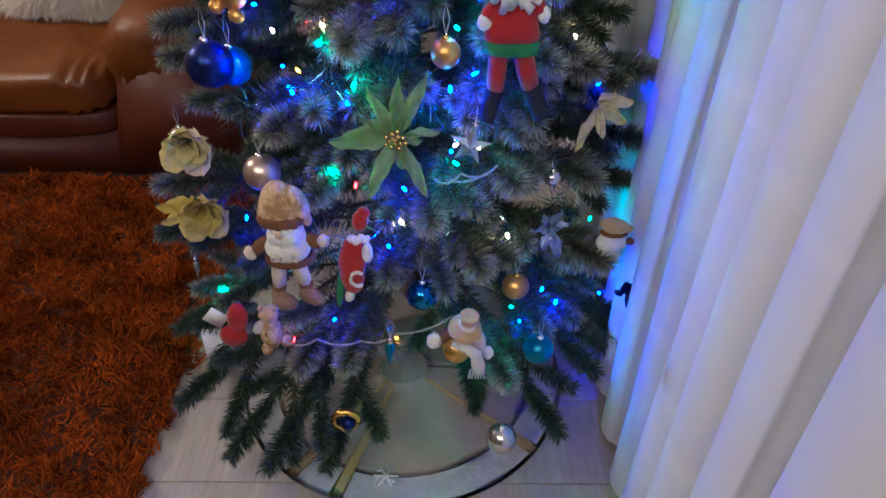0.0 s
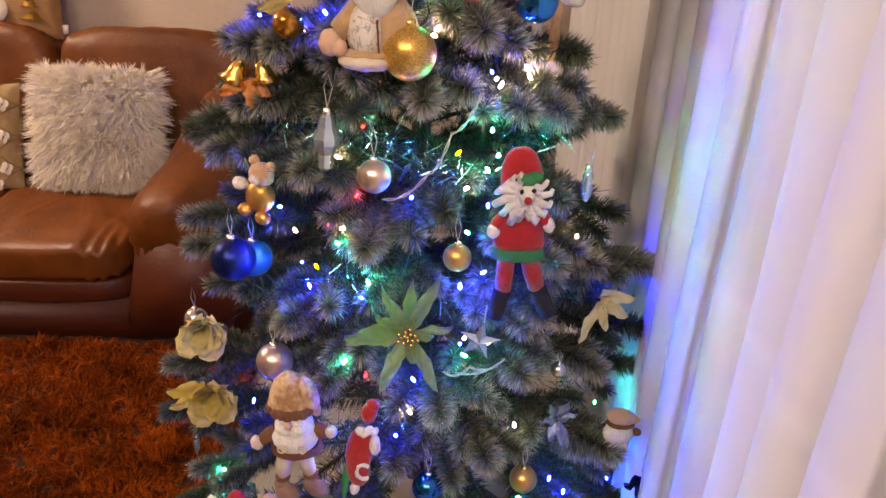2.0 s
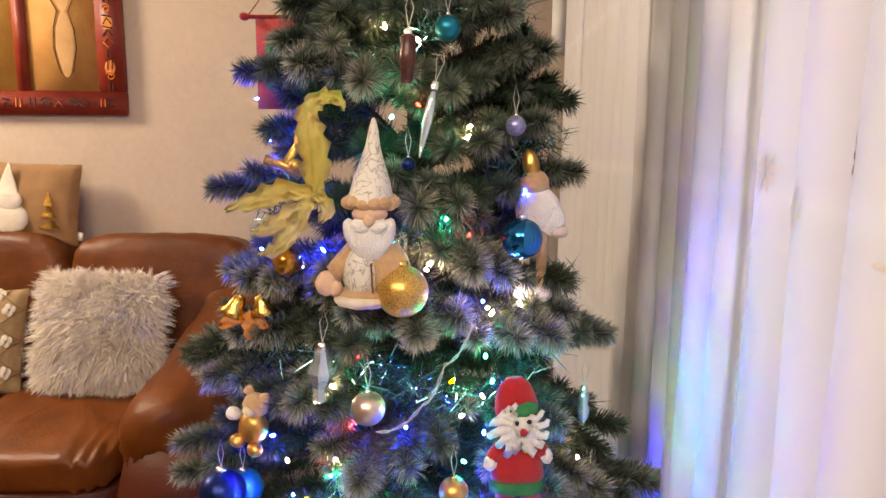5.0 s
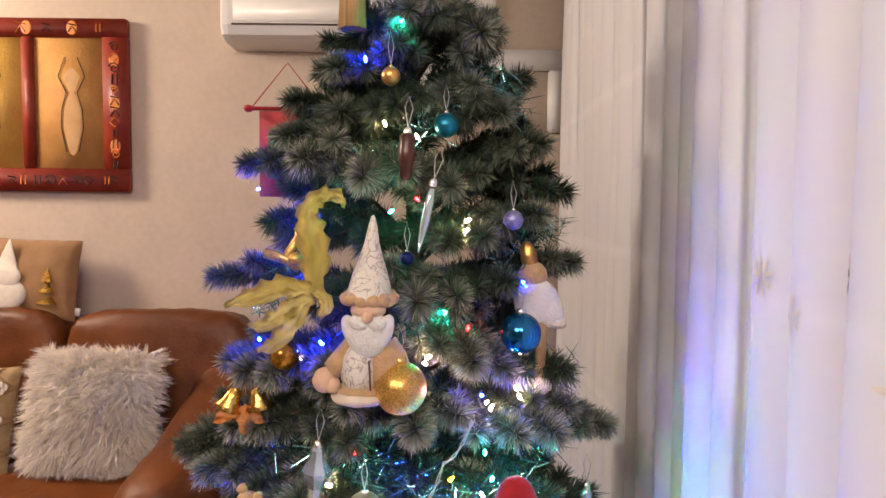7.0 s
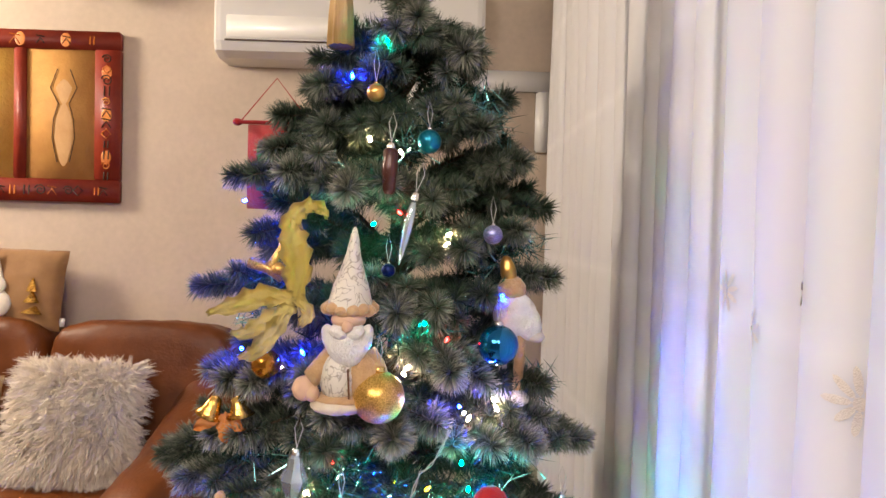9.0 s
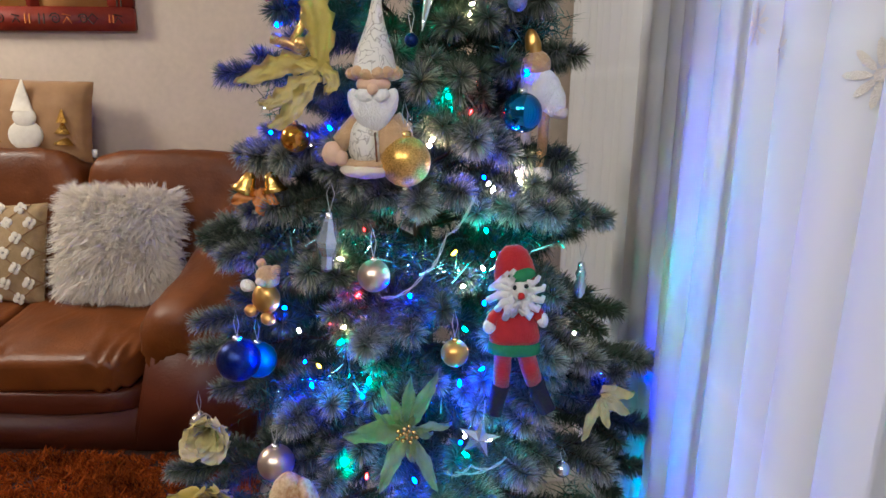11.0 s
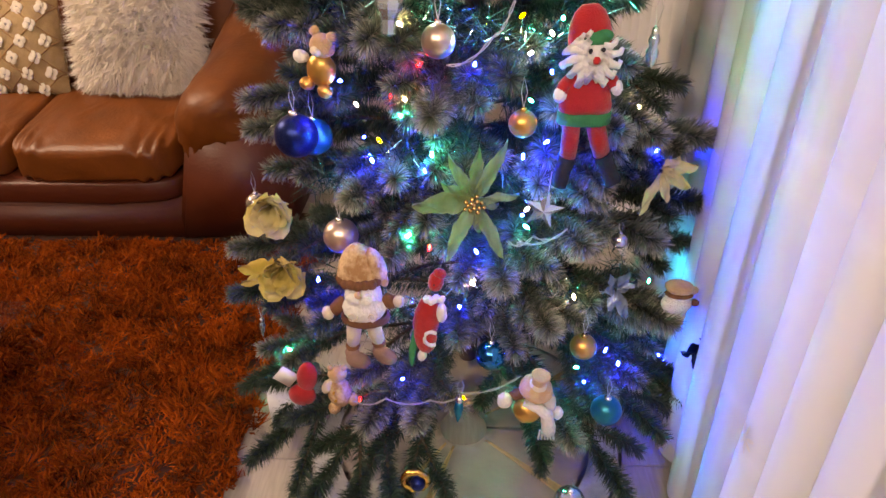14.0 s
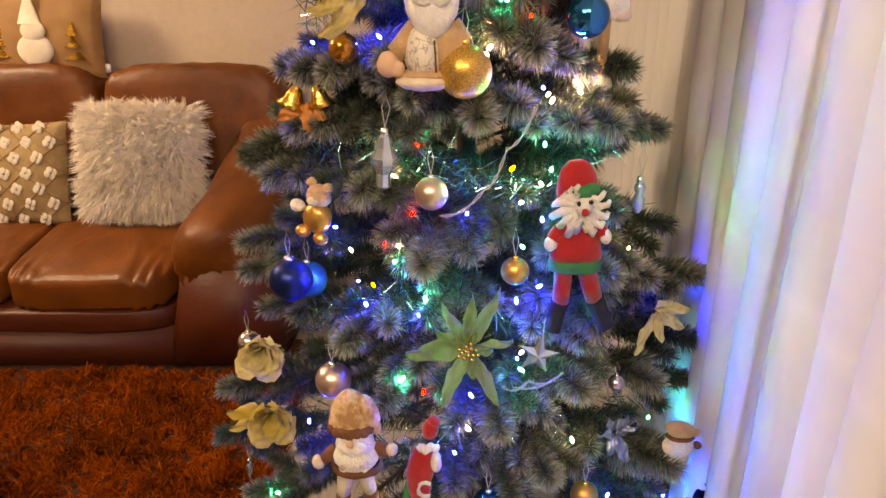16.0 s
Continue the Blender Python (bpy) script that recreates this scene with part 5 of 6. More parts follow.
d = Doll("felt_santa_doll", (0.252, 0.992, 0.850), "red and green felt doll with white yarn beard and long legs", size=(0.95, 0.95, 0.98))
d.c(R_, [(0.029, 0.004), (0.030, 0.014), (0.027, 0.030), (0.020, 0.045), (0.011, 0.053), (0.002, 0.055)], (-0.004, 0.004, 0.006), pose(0, 0, 0, 0, -6) @ Matrix.Diagonal((1, 0.62, 1, 1)))
d.e(G_, 0.003, -0.011, 0.020, 0.021, 0.010, 0.010, -14).e(W_, 0, -0.006, 0.0, 0.018, 0.016, 0.019)
for ax, az, bx, bz, rr in ((-0.014, 0.004, -0.046, 0.008, 0.0050), (-0.014, -0.004, -0.048, -0.012, 0.0055), (-0.013, 0.010, -0.034, 0.018, 0.0048), (-0.010, -0.010, -0.034, -0.026, 0.0058), (-0.008, -0.014, -0.020, -0.040, 0.0062), (-0.003, -0.016, -0.009, -0.034, 0.0060), (0.004, -0.016, 0.006, -0.031, 0.0060), (0.008, -0.014, 0.017, -0.038, 0.0062), (0.012, -0.010, 0.029, -0.026, 0.0058), (0.014, -0.002, 0.036, -0.012, 0.0052), (0.014, 0.006, 0.036, 0.006, 0.0048), (0.012, 0.012, 0.027, 0.020, 0.0046), (-0.013, 0.012, -0.013, 0.030, 0.0050), (-0.018, 0.012, -0.022, 0.026, 0.0044)):
    # each lock of yarn curls at its end
    bx, bz = ax + 0.86 * (bx - ax), az + 0.86 * (bz - az) - 0.003
    mx, mz = (ax + bx) / 2, (az + bz) / 2
    d.t(W_, [(ax, -0.017, az), (mx + 0.15 * (bz - az), -0.022, mz - 0.15 * (bx - ax)), (bx, -0.018, bz), (bx - 0.1 * (bx - ax) + 0.005, -0.016, bz + 0.006)], [rr, rr * 1.1, rr * 0.95, rr * 0.6])
d.e(B_, -0.007, -0.0225, 0.006, 0.0032, 0.0024, 0.0034).e(B_, 0.0095, -0.0225, 0.008, 0.0032, 0.0024, 0.0034).e(R_, 0.002, -0.024, -0.006, 0.0052, 0.0045, 0.0052)
d.c(R_, [(0.014, -0.026), (0.026, -0.034), (0.033, -0.050), (0.038, -0.072), (0.0375, -0.082)], (-0.003, 0, 0), Matrix.Diagonal((1, 0.52, 1, 1))).c(G_, [(0.0375, -0.081), (0.039, -0.083), (0.0385, -0.098), (0.036, -0.099)], (-0.003, 0, 0), Matrix.Diagonal((1, 0.54, 1, 1)))
d.t(R_, [(-0.024, 0, -0.036), (-0.036, -0.004, -0.046), (-0.040, -0.008, -0.054)], [0.010, 0.0095, 0.009]).t(R_, [(0.022, 0, -0.034), (0.032, -0.004, -0.040), (0.035, -0.008, -0.046)], [0.010, 0.0095, 0.009]).e(W_, -0.041, -0.009, -0.056, 0.0095, 0.009, 0.011).e(W_, 0.037, -0.009, -0.046, 0.0085, 0.008, 0.011)
d.t(R_, [(-0.019, 0, -0.096), (-0.020, -0.002, -0.122), (-0.021, 0, -0.152)], [0.0135, 0.0135, 0.0120]).t(R_, [(0.014, 0, -0.096), (0.021, -0.002, -0.120), (0.030, 0, -0.148)], [0.0135, 0.0135, 0.0120])
d.t(B_, [(-0.021, 0, -0.150), (-0.025, 0, -0.170), (-0.031, -0.004, -0.196)], [0.0135, 0.0125, 0.0120]).t(B_, [(0.030, 0, -0.146), (0.040, 0, -0.166), (0.052, -0.004, -0.190)], [0.0145, 0.0135, 0.0120]).done()

d = Doll("brown_cap_doll", (-0.068, 0.955, 0.483), "tan plush doll with brown cap band and white beard", size=(0.95, 1.0, 1.2))
d.c(P_, [(0.035, 0.026), (0.036, 0.036), (0.031, 0.052), (0.022, 0.066), (0.010, 0.075), (0.002, 0.077)], (-0.002, 0.004, 0), pose(0, 0, 0, 0, -5) @ Matrix.Diagonal((1, 0.72, 1, 1))).e(P_, 0.024, 0.0, 0.048, 0.013, 0.016, 0.026, -28).e(T_, 0.035, -0.002, 0.026, 0.007, 0.007, 0.010)
for i in range(9):
    a = math.pi * (1.05 + 0.9 * i / 8)
    d.e(N_, -0.004 + 0.031 * math.cos(a), 0.004 + 0.026 * math.sin(a), 0.027 + 0.001 * (i % 2), 0.009, 0.008, 0.0075)
d.e(W_, 0, -0.004, 0.000, 0.031, 0.024, 0.032).e(W_, 0, -0.006, -0.014, 0.036, 0.025, 0.022).e(K_, -0.004, -0.030, 0.018, 0.006, 0.005, 0.006).e(W_, -0.012, -0.028, 0.010, 0.012, 0.006, 0.007, 15).e(W_, 0.010, -0.028, 0.010, 0.012, 0.006, 0.007, -15)
for cx in (-0.016, 0.016):
    # stitched curl on the beard
    d.t(C_, [(cx + (0.003 + 0.0007 * i) * math.cos(i * 0.8), -0.0335 + 0.12 * abs(cx) * 0.2, -0.014 + (0.003 + 0.0007 * i) * math.sin(i * 0.8)) for i in range(9)], 0.0012)
d.c(N_, [(0.036, -0.028), (0.041, -0.031), (0.041, -0.037), (0.034, -0.040)], rot=Matrix.Diagonal((1, 0.66, 1, 1)))
d.t(N_, [(-0.033, 0, -0.010), (-0.044, -0.006, -0.014), (-0.052, -0.008, -0.019)], [0.010, 0.010, 0.009]).t(N_, [(0.034, 0, -0.006), (0.046, -0.006, -0.006), (0.052, -0.008, -0.004)], [0.010, 0.010, 0.009]).e(C_, -0.060, -0.010, -0.022, 0.010, 0.009, 0.010).e(C_, 0.058, -0.010, -0.002, 0.009, 0.008, 0.009)
d.t(C_, [(-0.020, 0, -0.038), (-0.022, -0.002, -0.058), (-0.026, 0, -0.078)], [0.0130, 0.0125, 0.0105]).t(C_, [(0.010, 0, -0.038), (0.014, -0.002, -0.056), (0.018, 0, -0.074)], [0.0130, 0.0125, 0.0105])
d.e(N_, -0.027, 0, -0.083, 0.0125, 0.012, 0.008).e(N_, 0.019, 0, -0.078, 0.0125, 0.012, 0.008, 15).e(M_, -0.018, -0.008, -0.104, 0.022, 0.013, 0.012, 14).e(M_, -0.028, -0.002, -0.094, 0.012, 0.012, 0.012).e(M_, 0.029, -0.008, -0.094, 0.022, 0.013, 0.012, 24).e(M_, 0.020, -0.002, -0.086, 0.012, 0.012, 0.012).done()

d = Doll("red_pouch_doll", (0.030, 0.933, 0.449), "slim red felt figure with white scarf and green base", size=(1.0, 1.0, 1.08))
d.e(R_, 0.0, 0, 0.004, 0.020, 0.015, 0.044, 8).e(R_, -0.002, 0, -0.022, 0.018, 0.013, 0.034, -2).e(R_, 0.016, 0, 0.072, 0.012, 0.011, 0.016, 10).e(R_, 0.022, -0.002, 0.086, 0.009, 0.008, 0.007, 20).e(B_, 0.013, -0.010, 0.072, 0.0014, 0.0014, 0.0014)
for i in range(7):
    d.e(W_, 0.001 + 0.004 * i, -0.008 - 0.003 * math.sin(i), 0.046 + 0.0022 * math.sin(i * 2.1), 0.0052, 0.006, 0.0048)
d.e(W_, 0.024, -0.006, 0.022, 0.008, 0.010, 0.016).e(W_, -0.008, -0.004, -0.058, 0.007, 0.007, 0.010, 10).e(G_, -0.023, 0.004, -0.050, 0.006, 0.005, 0.036, 6)
d.t(W_, [(0.008 + 0.011 * math.cos(0.9 + a * 0.55), -0.0155, -0.018 + 0.013 * math.sin(0.9 + a * 0.55)) for a in range(9)], 0.0028).done()

d = Doll("snowman_ornament", (0.194, 0.894, 0.338), "cream snowman ornament with straw hat and gold belly", "christmas ornament")
d.e(O_, -0.005, -0.014, -0.018, 0.022, 0.020, 0.022).c(T_, [(0.006, 0.020), (0.026, 0.021), (0.027, 0.024), (0.015, 0.027)], (0.004, -0.004, 0), pose(0, 0, 0, 14, 8)).c(T_, [(0.013, 0.024), (0.011, 0.036), (0.015, 0.050), (0.013, 0.051), (0.002, 0.046)], (0.008, -0.002, 0), pose(0, 0, 0, 8, 6)).c(C_, [(0.0138, 0.026), (0.0128, 0.034)], (0.008, -0.002, 0), pose(0, 0, 0, 8, 6)).e(C_, 0.006, -0.004, 0.010, 0.019, 0.016, 0.013).e(N_, 0.0, -0.021, 0.010, 0.004, 0.003, 0.005)
d.t(N_, [(-0.010, 0, 0.004), (-0.022, -0.004, 0.004), (-0.028, -0.006, 0.0)], [0.010, 0.009, 0.009]).e(W_, -0.040, -0.006, -0.006, 0.012, 0.010, 0.014).e(W_, 0.046, -0.002, -0.036, 0.009, 0.009, 0.012).e(C_, 0.026, 0, -0.016, 0.016, 0.014, 0.026)
d.t(W_, [(-0.012, -0.020, 0.002), (0.010, -0.028, -0.001), (0.024, -0.027, -0.014), (0.029, -0.024, -0.040), (0.031, -0.022, -0.058)], [0.006, 0.008, 0.010, 0.011, 0.011])
for i in range(6):
    d.t(W_, [(0.018 + 0.004 * i, -0.020, -0.056), (0.016 + 0.005 * i, -0.021, -0.076)], 0.0017)
d.done()

Doll("side_santa_doll", (0.449, 1.04, 0.432), "small plush doll with tan cap between branch tips", size=(0.7, 0.7, 0.7)).e(T_, 0, 0, 0.022, 0.036, 0.024, 0.018, 8).e(T_, 0.034, 0, 0.014, 0.012, 0.010, 0.010).e(N_, 0, -0.003, 0.006, 0.034, 0.024, 0.006).e(W_, -0.002, -0.004, -0.022, 0.036, 0.024, 0.03).e(N_, 0.044, 0, -0.022, 0.010, 0.010, 0.009).e(W_, -0.002, 0, -0.06, 0.03, 0.02, 0.03).done()

d = Doll("angel_doll", (0.291, 1.155, 1.134), "white cloth doll with straw-coloured hair and dangling legs")
d.e(O_, -0.012, 0, 0.045, 0.012, 0.012, 0.026, -12).e(T_, -0.006, 0, 0.02, 0.022, 0.018, 0.02).e(W_, 0.0, 0, -0.02, 0.034, 0.022, 0.034).e(W_, 0.018, -0.004, -0.03, 0.022, 0.014, 0.03, -25).e(C_, 0.032, -0.004, -0.052, 0.014, 0.010, 0.010)
d.t(C_, [(-0.014, 0, -0.05), (-0.018, 0, -0.09), (-0.018, 0, -0.13)], 0.008).t(T_, [(0.010, 0, -0.05), (0.008, -0.002, -0.09), (0.006, 0, -0.135)], 0.008).e(W_, -0.018, -0.004, -0.145, 0.016, 0.014, 0.014).e(W_, 0.008, -0.004, -0.148, 0.017, 0.014, 0.014).done()

d = Doll("bear_ornament", (-0.13, 1.072, 0.817), "golden plush bear ornament sitting on a branch", "christmas ornament", (0, 15, -25), (0.88, 0.88, 0.88))
d.e(T_, 0.008, 0, 0.028, 0.022, 0.018, 0.020).e(T_, -0.010, 0, 0.046, 0.009, 0.007, 0.009).e(T_, 0.024, 0, 0.048, 0.009, 0.007, 0.009).e(O_, 0.012, 0, -0.012, 0.026, 0.020, 0.028).e(W_, -0.026, -0.006, -0.002, 0.014, 0.012, 0.010).e(O_, -0.004, -0.012, -0.04, 0.013, 0.012, 0.011).e(O_, 0.032, -0.012, -0.04, 0.013, 0.012, 0.011).e(C_, 0.008, -0.016, 0.022, 0.010, 0.008, 0.008).done()

d = Doll("cream_bear_ornament", (-0.14, 1.016, 0.225), "cream cloth bear with gold buttons behind a stocking", "christmas ornament")
d.e(P_, 0, 0, -0.004, 0.022, 0.018, 0.034).e(C_, -0.020, -0.004, 0.012, 0.010, 0.010, 0.016, 25).e(P_, 0.024, 0, -0.022, 0.012, 0.011, 0.014).e(P_, -0.012, -0.004, -0.040, 0.012, 0.012, 0.012).e(O_, -0.006, -0.019, 0.010, 0.003, 0.003, 0.003).e(O_, -0.005, -0.020, -0.008, 0.003, 0.003, 0.003).e(T_, 0, 0, 0.040, 0.017, 0.015, 0.016).e(T_, -0.012, 0, 0.054, 0.006, 0.005, 0.006).e(T_, 0.012, 0, 0.054, 0.006, 0.005, 0.006).done()

stk = tagged(empty("felt_stocking", (-0.203, 1.017, 0.237)), "dark red felt stocking with a white card in it", "christmas ornament")
bm = bmesh.new()
ball(bm, (0.006, 0, 0.018), 1, scale=(0.019, 0.010, 0.036), rot=pose(0, 0, 0, 0, 10))
ball(bm, (-0.008, 0, -0.026), 1, scale=(0.026, 0.011, 0.026), rot=pose(0, 0, 0, 0, 25))
part("sock", bm, FELT[0], stk)
bm = bmesh.new()
box(bm, -0.018, 0.018, -0.001, 0.001, -0.018, 0.018, 0.0005, m=pose(-0.034, 0.004, 0.014, 0, 38, 0))
part("card", bm, TRIM, stk, "small white card")


# fabric flowers
GREENSILK = surface("pale_green_silk", (0.17, 0.28, 0.08), (0.38, 0.47, 0.19), 0.5, scale=30, bump=0.4, bump_scale=70, sheen=0.2)
YELLOWSILK = surface("pale_yellow_silk", (0.66, 0.50, 0.08), (0.80, 0.66, 0.20), 0.5, scale=30, bump=0.4, bump_scale=70, sheen=0.2)
IVORYSILK = surface("ivory_yellow_silk", (0.80, 0.66, 0.22), (0.88, 0.78, 0.38), 0.55, scale=30, bump=0.4, bump_scale=70, sheen=0.2)
BLUEFILM = surface("iridescent_blue_film", (0.25, 0.36, 0.55), (0.55, 0.62, 0.75), 0.2, 0.5, scale=30)


def petal(bm, angle, length, width, curl, lift):
    """A pointed leaf-shaped petal with a raised midrib, in the x-z plane facing -y."""
    n, m = 10, 4
    ca, sa = math.cos(angle), math.sin(angle)
    g = []
    for i in range(n + 1):
        t = i / n
        w = width * (math.sin(math.pi * min(1, t * 0.93 + 0.07)) ** 0.75) * (1 - 0.25 * t)
        row = []
        for j in range(m + 1):
            s = 2 * j / m - 1
            u, v = length * (0.06 + t), s * w * (1 + 0.10 * math.sin(t * 23 + 2 * s))
            y = -lift * math.sin(t * 2.2) + curl * t * t - 0.10 * w * abs(s) + 0.006 * math.sin(t * 9 + 3 * s)
            row.append(bm.verts.new((u * ca - v * sa, y, u * sa + v * ca)))
        g.append(row)
    for i in range(n):
        for j in range(m):
            bm.faces.new((g[i][j], g[i][j + 1], g[i + 1][j + 1], g[i + 1][j]))


def poinsettia(at, petals, mat, label, berries=True, turn=(0, 0, 0)):
    ob = tagged(empty("fabric_flower", at), label, "fabric flower", "fabric flowers on the tree")
    ob.matrix_world = pose(*at, *turn)
    for a, ln, w, curl, lift in petals:
        bm = bmesh.new()
        petal(bm, radians(a), ln, w, curl, lift)
        bmesh.ops.solidify(bm, geom=list(bm.faces), thickness=0.0008)
        part("petal", bm, mat, ob)
    if berries:
        random.seed(8)
        for i in range(14):
            bm = bmesh.new()
            a, r = i * 2.4, 0.004 * math.sqrt(i)
            ball(bm, (r * math.cos(a), -0.014 - 0.003 * random.random(), r * math.sin(a)), 0.0032, u=10, v=7)
            part("berry", bm, GOLDCAP, ob, "gold berry")
    return ob


def leaf(points, widths, material, parent, fold=0.7):
    """A bent silk petal along a smooth line of (x, y, z) points."""
    bm = bmesh.new()
    P = [Vector(p) for p in points]
    rows_ = []
    steps = 5 * (len(P) - 1)
    for i in range(steps + 1):
        f = i / 5
        k0 = min(int(f), len(P) - 2)
        t = f - k0
        a, b, c, d = P[max(k0 - 1, 0)], P[k0], P[k0 + 1], P[min(k0 + 2, len(P) - 1)]
        q = 0.5 * (2 * b + (c - a) * t + (2 * a - 5 * b + 4 * c - d) * t * t + (3 * b - a - 3 * c + d) * t ** 3)
        w = widths[k0] * (1 - t) + widths[k0 + 1] * t
        along = (c - b).normalized()
        side = along.cross(Vector((0, -1, 0))).normalized()
        row_ = []
        for m in range(-3, 4):
            e = m / 3
            row_.append(bm.verts.new(q + side * (w * e * (1 + 0.22 * math.sin(f * 9 + 2 * m))) + Vector((0, fold * w * (0.5 - math.cos(e * 6.0) * 0.5) + 0.0045 * math.sin(f * 6 + 2 * m), 0.002 * math.sin(f * 11 + m)))))
        rows_.append(row_)
    for a, b in zip(rows_, rows_[1:]):
        for m in range(6):
            bm.faces.new((a[m], a[m + 1], b[m + 1], b[m]))
    bmesh.ops.solidify(bm, geom=list(bm.faces), thickness=0.0008)
    return part("petal", bm, material, parent)


poinsettia((0.100, 0.942, 0.658), [(178, 0.080, 0.019, -0.012, 0.015), (150, 0.050, 0.011, 0.01, 0.01), (118, 0.072, 0.010, 0.01, 0.01), (86, 0.080, 0.011, 0.0, 0.01), (64, 0.094, 0.011, 0.01, 0.012), (12, 0.060, 0.008, 0.0, 0.01), (-20, 0.036, 0.008, 0.02, 0.01), (-62, 0.088, 0.012, -0.012, 0.012), (-80, 0.050, 0.010, 0.01, 0.01), (-114, 0.088, 0.013, -0.012, 0.012)], GREENSILK, "large pale green silk poinsettia with gold berries")
gold_leaf = poinsettia((-0.024, 1.03, 1.148), [], YELLOWSILK, "pale yellow silk poinsettia with long curling petals", False)
leaf([(0.002, 0, -0.01), (0.008, -0.012, 0.035), (0.004, -0.016, 0.072), (0.000, -0.012, 0.098), (0.014, -0.010, 0.118), (0.034, -0.008, 0.119), (0.046, -0.002, 0.105)], [0.010, 0.019, 0.020, 0.014, 0.010, 0.009, 0.002], YELLOWSILK, gold_leaf)
leaf([(0.006, 0, -0.005), (-0.035, -0.014, 0.000), (-0.070, -0.014, -0.012), (-0.112, -0.004, -0.026)], [0.008, 0.015, 0.013, 0.002], YELLOWSILK, gold_leaf)
leaf([(0.002, 0, -0.012), (-0.028, -0.012, -0.030), (-0.058, -0.012, -0.050), (-0.082, 0.0, -0.052)], [0.008, 0.012, 0.010, 0.002], YELLOWSILK, gold_leaf)
leaf([(0.000, 0, -0.012), (-0.020, -0.014, -0.045), (-0.045, -0.016, -0.074), (-0.070, -0.006, -0.084)], [0.008, 0.012, 0.011, 0.002], YELLOWSILK, gold_leaf)
leaf([(0.004, 0, 0.0), (0.022, -0.010, -0.022), (0.012, -0.012, -0.040)], [0.008, 0.012, 0.002], YELLOWSILK, gold_leaf)
for at, turn_z, mat_, text in (((-0.242, 1.105, 0.562), 0, IVORYSILK, "ivory yellow silk rose tucked in the branches"), ((-0.222, 1.055, 0.470), 20, YELLOWSILK, "pale yellow silk leaves on a branch end")):
    # open rose: rings of cupped petals
    ring_ = [(a + turn_z, 0.040 + 0.006 * math.sin(a), 0.032, -0.018, 0.024) for a in (10, 80, 150, 215, 290)]
    ring_ += [(a + turn_z, 0.030, 0.026, -0.030, 0.016) for a in (45, 120, 190, 260, 335)]
    ring_ += [(a + turn_z, 0.018, 0.018, -0.036, 0.012) for a in (0, 120, 240)]
    if turn_z:
        ring_ += [(168, 0.068, 0.020, -0.004, 0.012), (196, 0.070, 0.015, 0.0, 0.012)]
    poinsettia(at, ring_, mat_, text, False, (0, 0, 10))
poinsettia((-0.328, 1.259, 0.265), [(175, 0.03, 0.015, 0.0, 0.01), (20, 0.035, 0.013, 0.0, 0.01)], YELLOWSILK, "small yellow silk leaf on a branch end", False)
poinsettia((0.341, 1.025, 0.451), [(75, 0.045, 0.010, 0, 0.01), (115, 0.04, 0.010, 0, 0.01), (40, 0.035, 0.008, 0, 0.01), (-70, 0.05, 0.012, 0, 0.01), (-110, 0.035, 0.010, 0, 0.01), (170, 0.03, 0.008, 0, 0.01)], BLUEFILM, "iridescent blue film flower deep in the branches", False)
poinsettia((0.401, 1.092, 0.636), [(250, 0.075, 0.010, 0, 0.01), (285, 0.05, 0.010, 0, 0.01), (20, 0.05, 0.014, -0.01, 0.01), (60, 0.035, 0.012, -0.01, 0.01), (330, 0.055, 0.012, 0.01, 0.01)], IVORYSILK, "cream ribbon bow on a branch end", False)
poinsettia((0.496, 1, 0.36), [(200, 0.04, 0.014, 0, 0.01), (250, 0.045, 0.014, 0, 0.01), (290, 0.035, 0.012, 0, 0.01), (30, 0.03, 0.012, 0, 0.01), (100, 0.03, 0.012, 0, 0.01)], SHELL["navy"], "dark navy glitter bow on a branch end", False)

star = tagged(empty("star_ornament", (0.201, 0.969, 0.629)), "silver blue star hanging on the tree", "christmas ornament")
bm = bmesh.new()
ring = [bm.verts.new(((0.032 if i % 2 == 0 else 0.013) * math.sin(i * math.pi / 5 + 0.2), 0, (0.032 if i % 2 == 0 else 0.013) * math.cos(i * math.pi / 5 + 0.2))) for i in range(10)]
for yy in (-0.009, 0.009):
    c = bm.verts.new((0, yy, 0))
    for i in range(10):
        bm.faces.new((ring[i], ring[(i + 1) % 10], c))
part("star", bm, CRYSTAL, star, smooth=False)
bm = bmesh.new()
tube(bm, [(0.006, 0, 0.03), (0.008, 0, 0.06)], 0.0007, 5)
part("loop", bm, CORD, star)

bells = tagged(empty("bell_ornament", (-0.138, 1.106, 0.967)), "pair of gold bells with an orange bow", "christmas ornament")
for bx, tl in ((-0.018, 25), (0.026, -10)):
    bm = bmesh.new()
    lathe(bm, [(0.002, 0.026), (0.008, 0.024), (0.011, 0.014), (0.014, 0.004), (0.021, -0.004), (0.0195, -0.005), (0.01, 0.008)], (bx, 0, 0), 20, rot=pose(0, 0, 0, 0, tl))
    part("bell", bm, FOIL, bells)
bm = bmesh.new()
for a in (-30, -150, -75):
    petal(bm, radians(a), 0.04, 0.012, 0.0, 0.012)
part("bow", bm, surface("orange_ribbon", (0.42, 0.14, 0.02), (0.55, 0.20, 0.04), 0.5), bells, "orange ribbon bow")

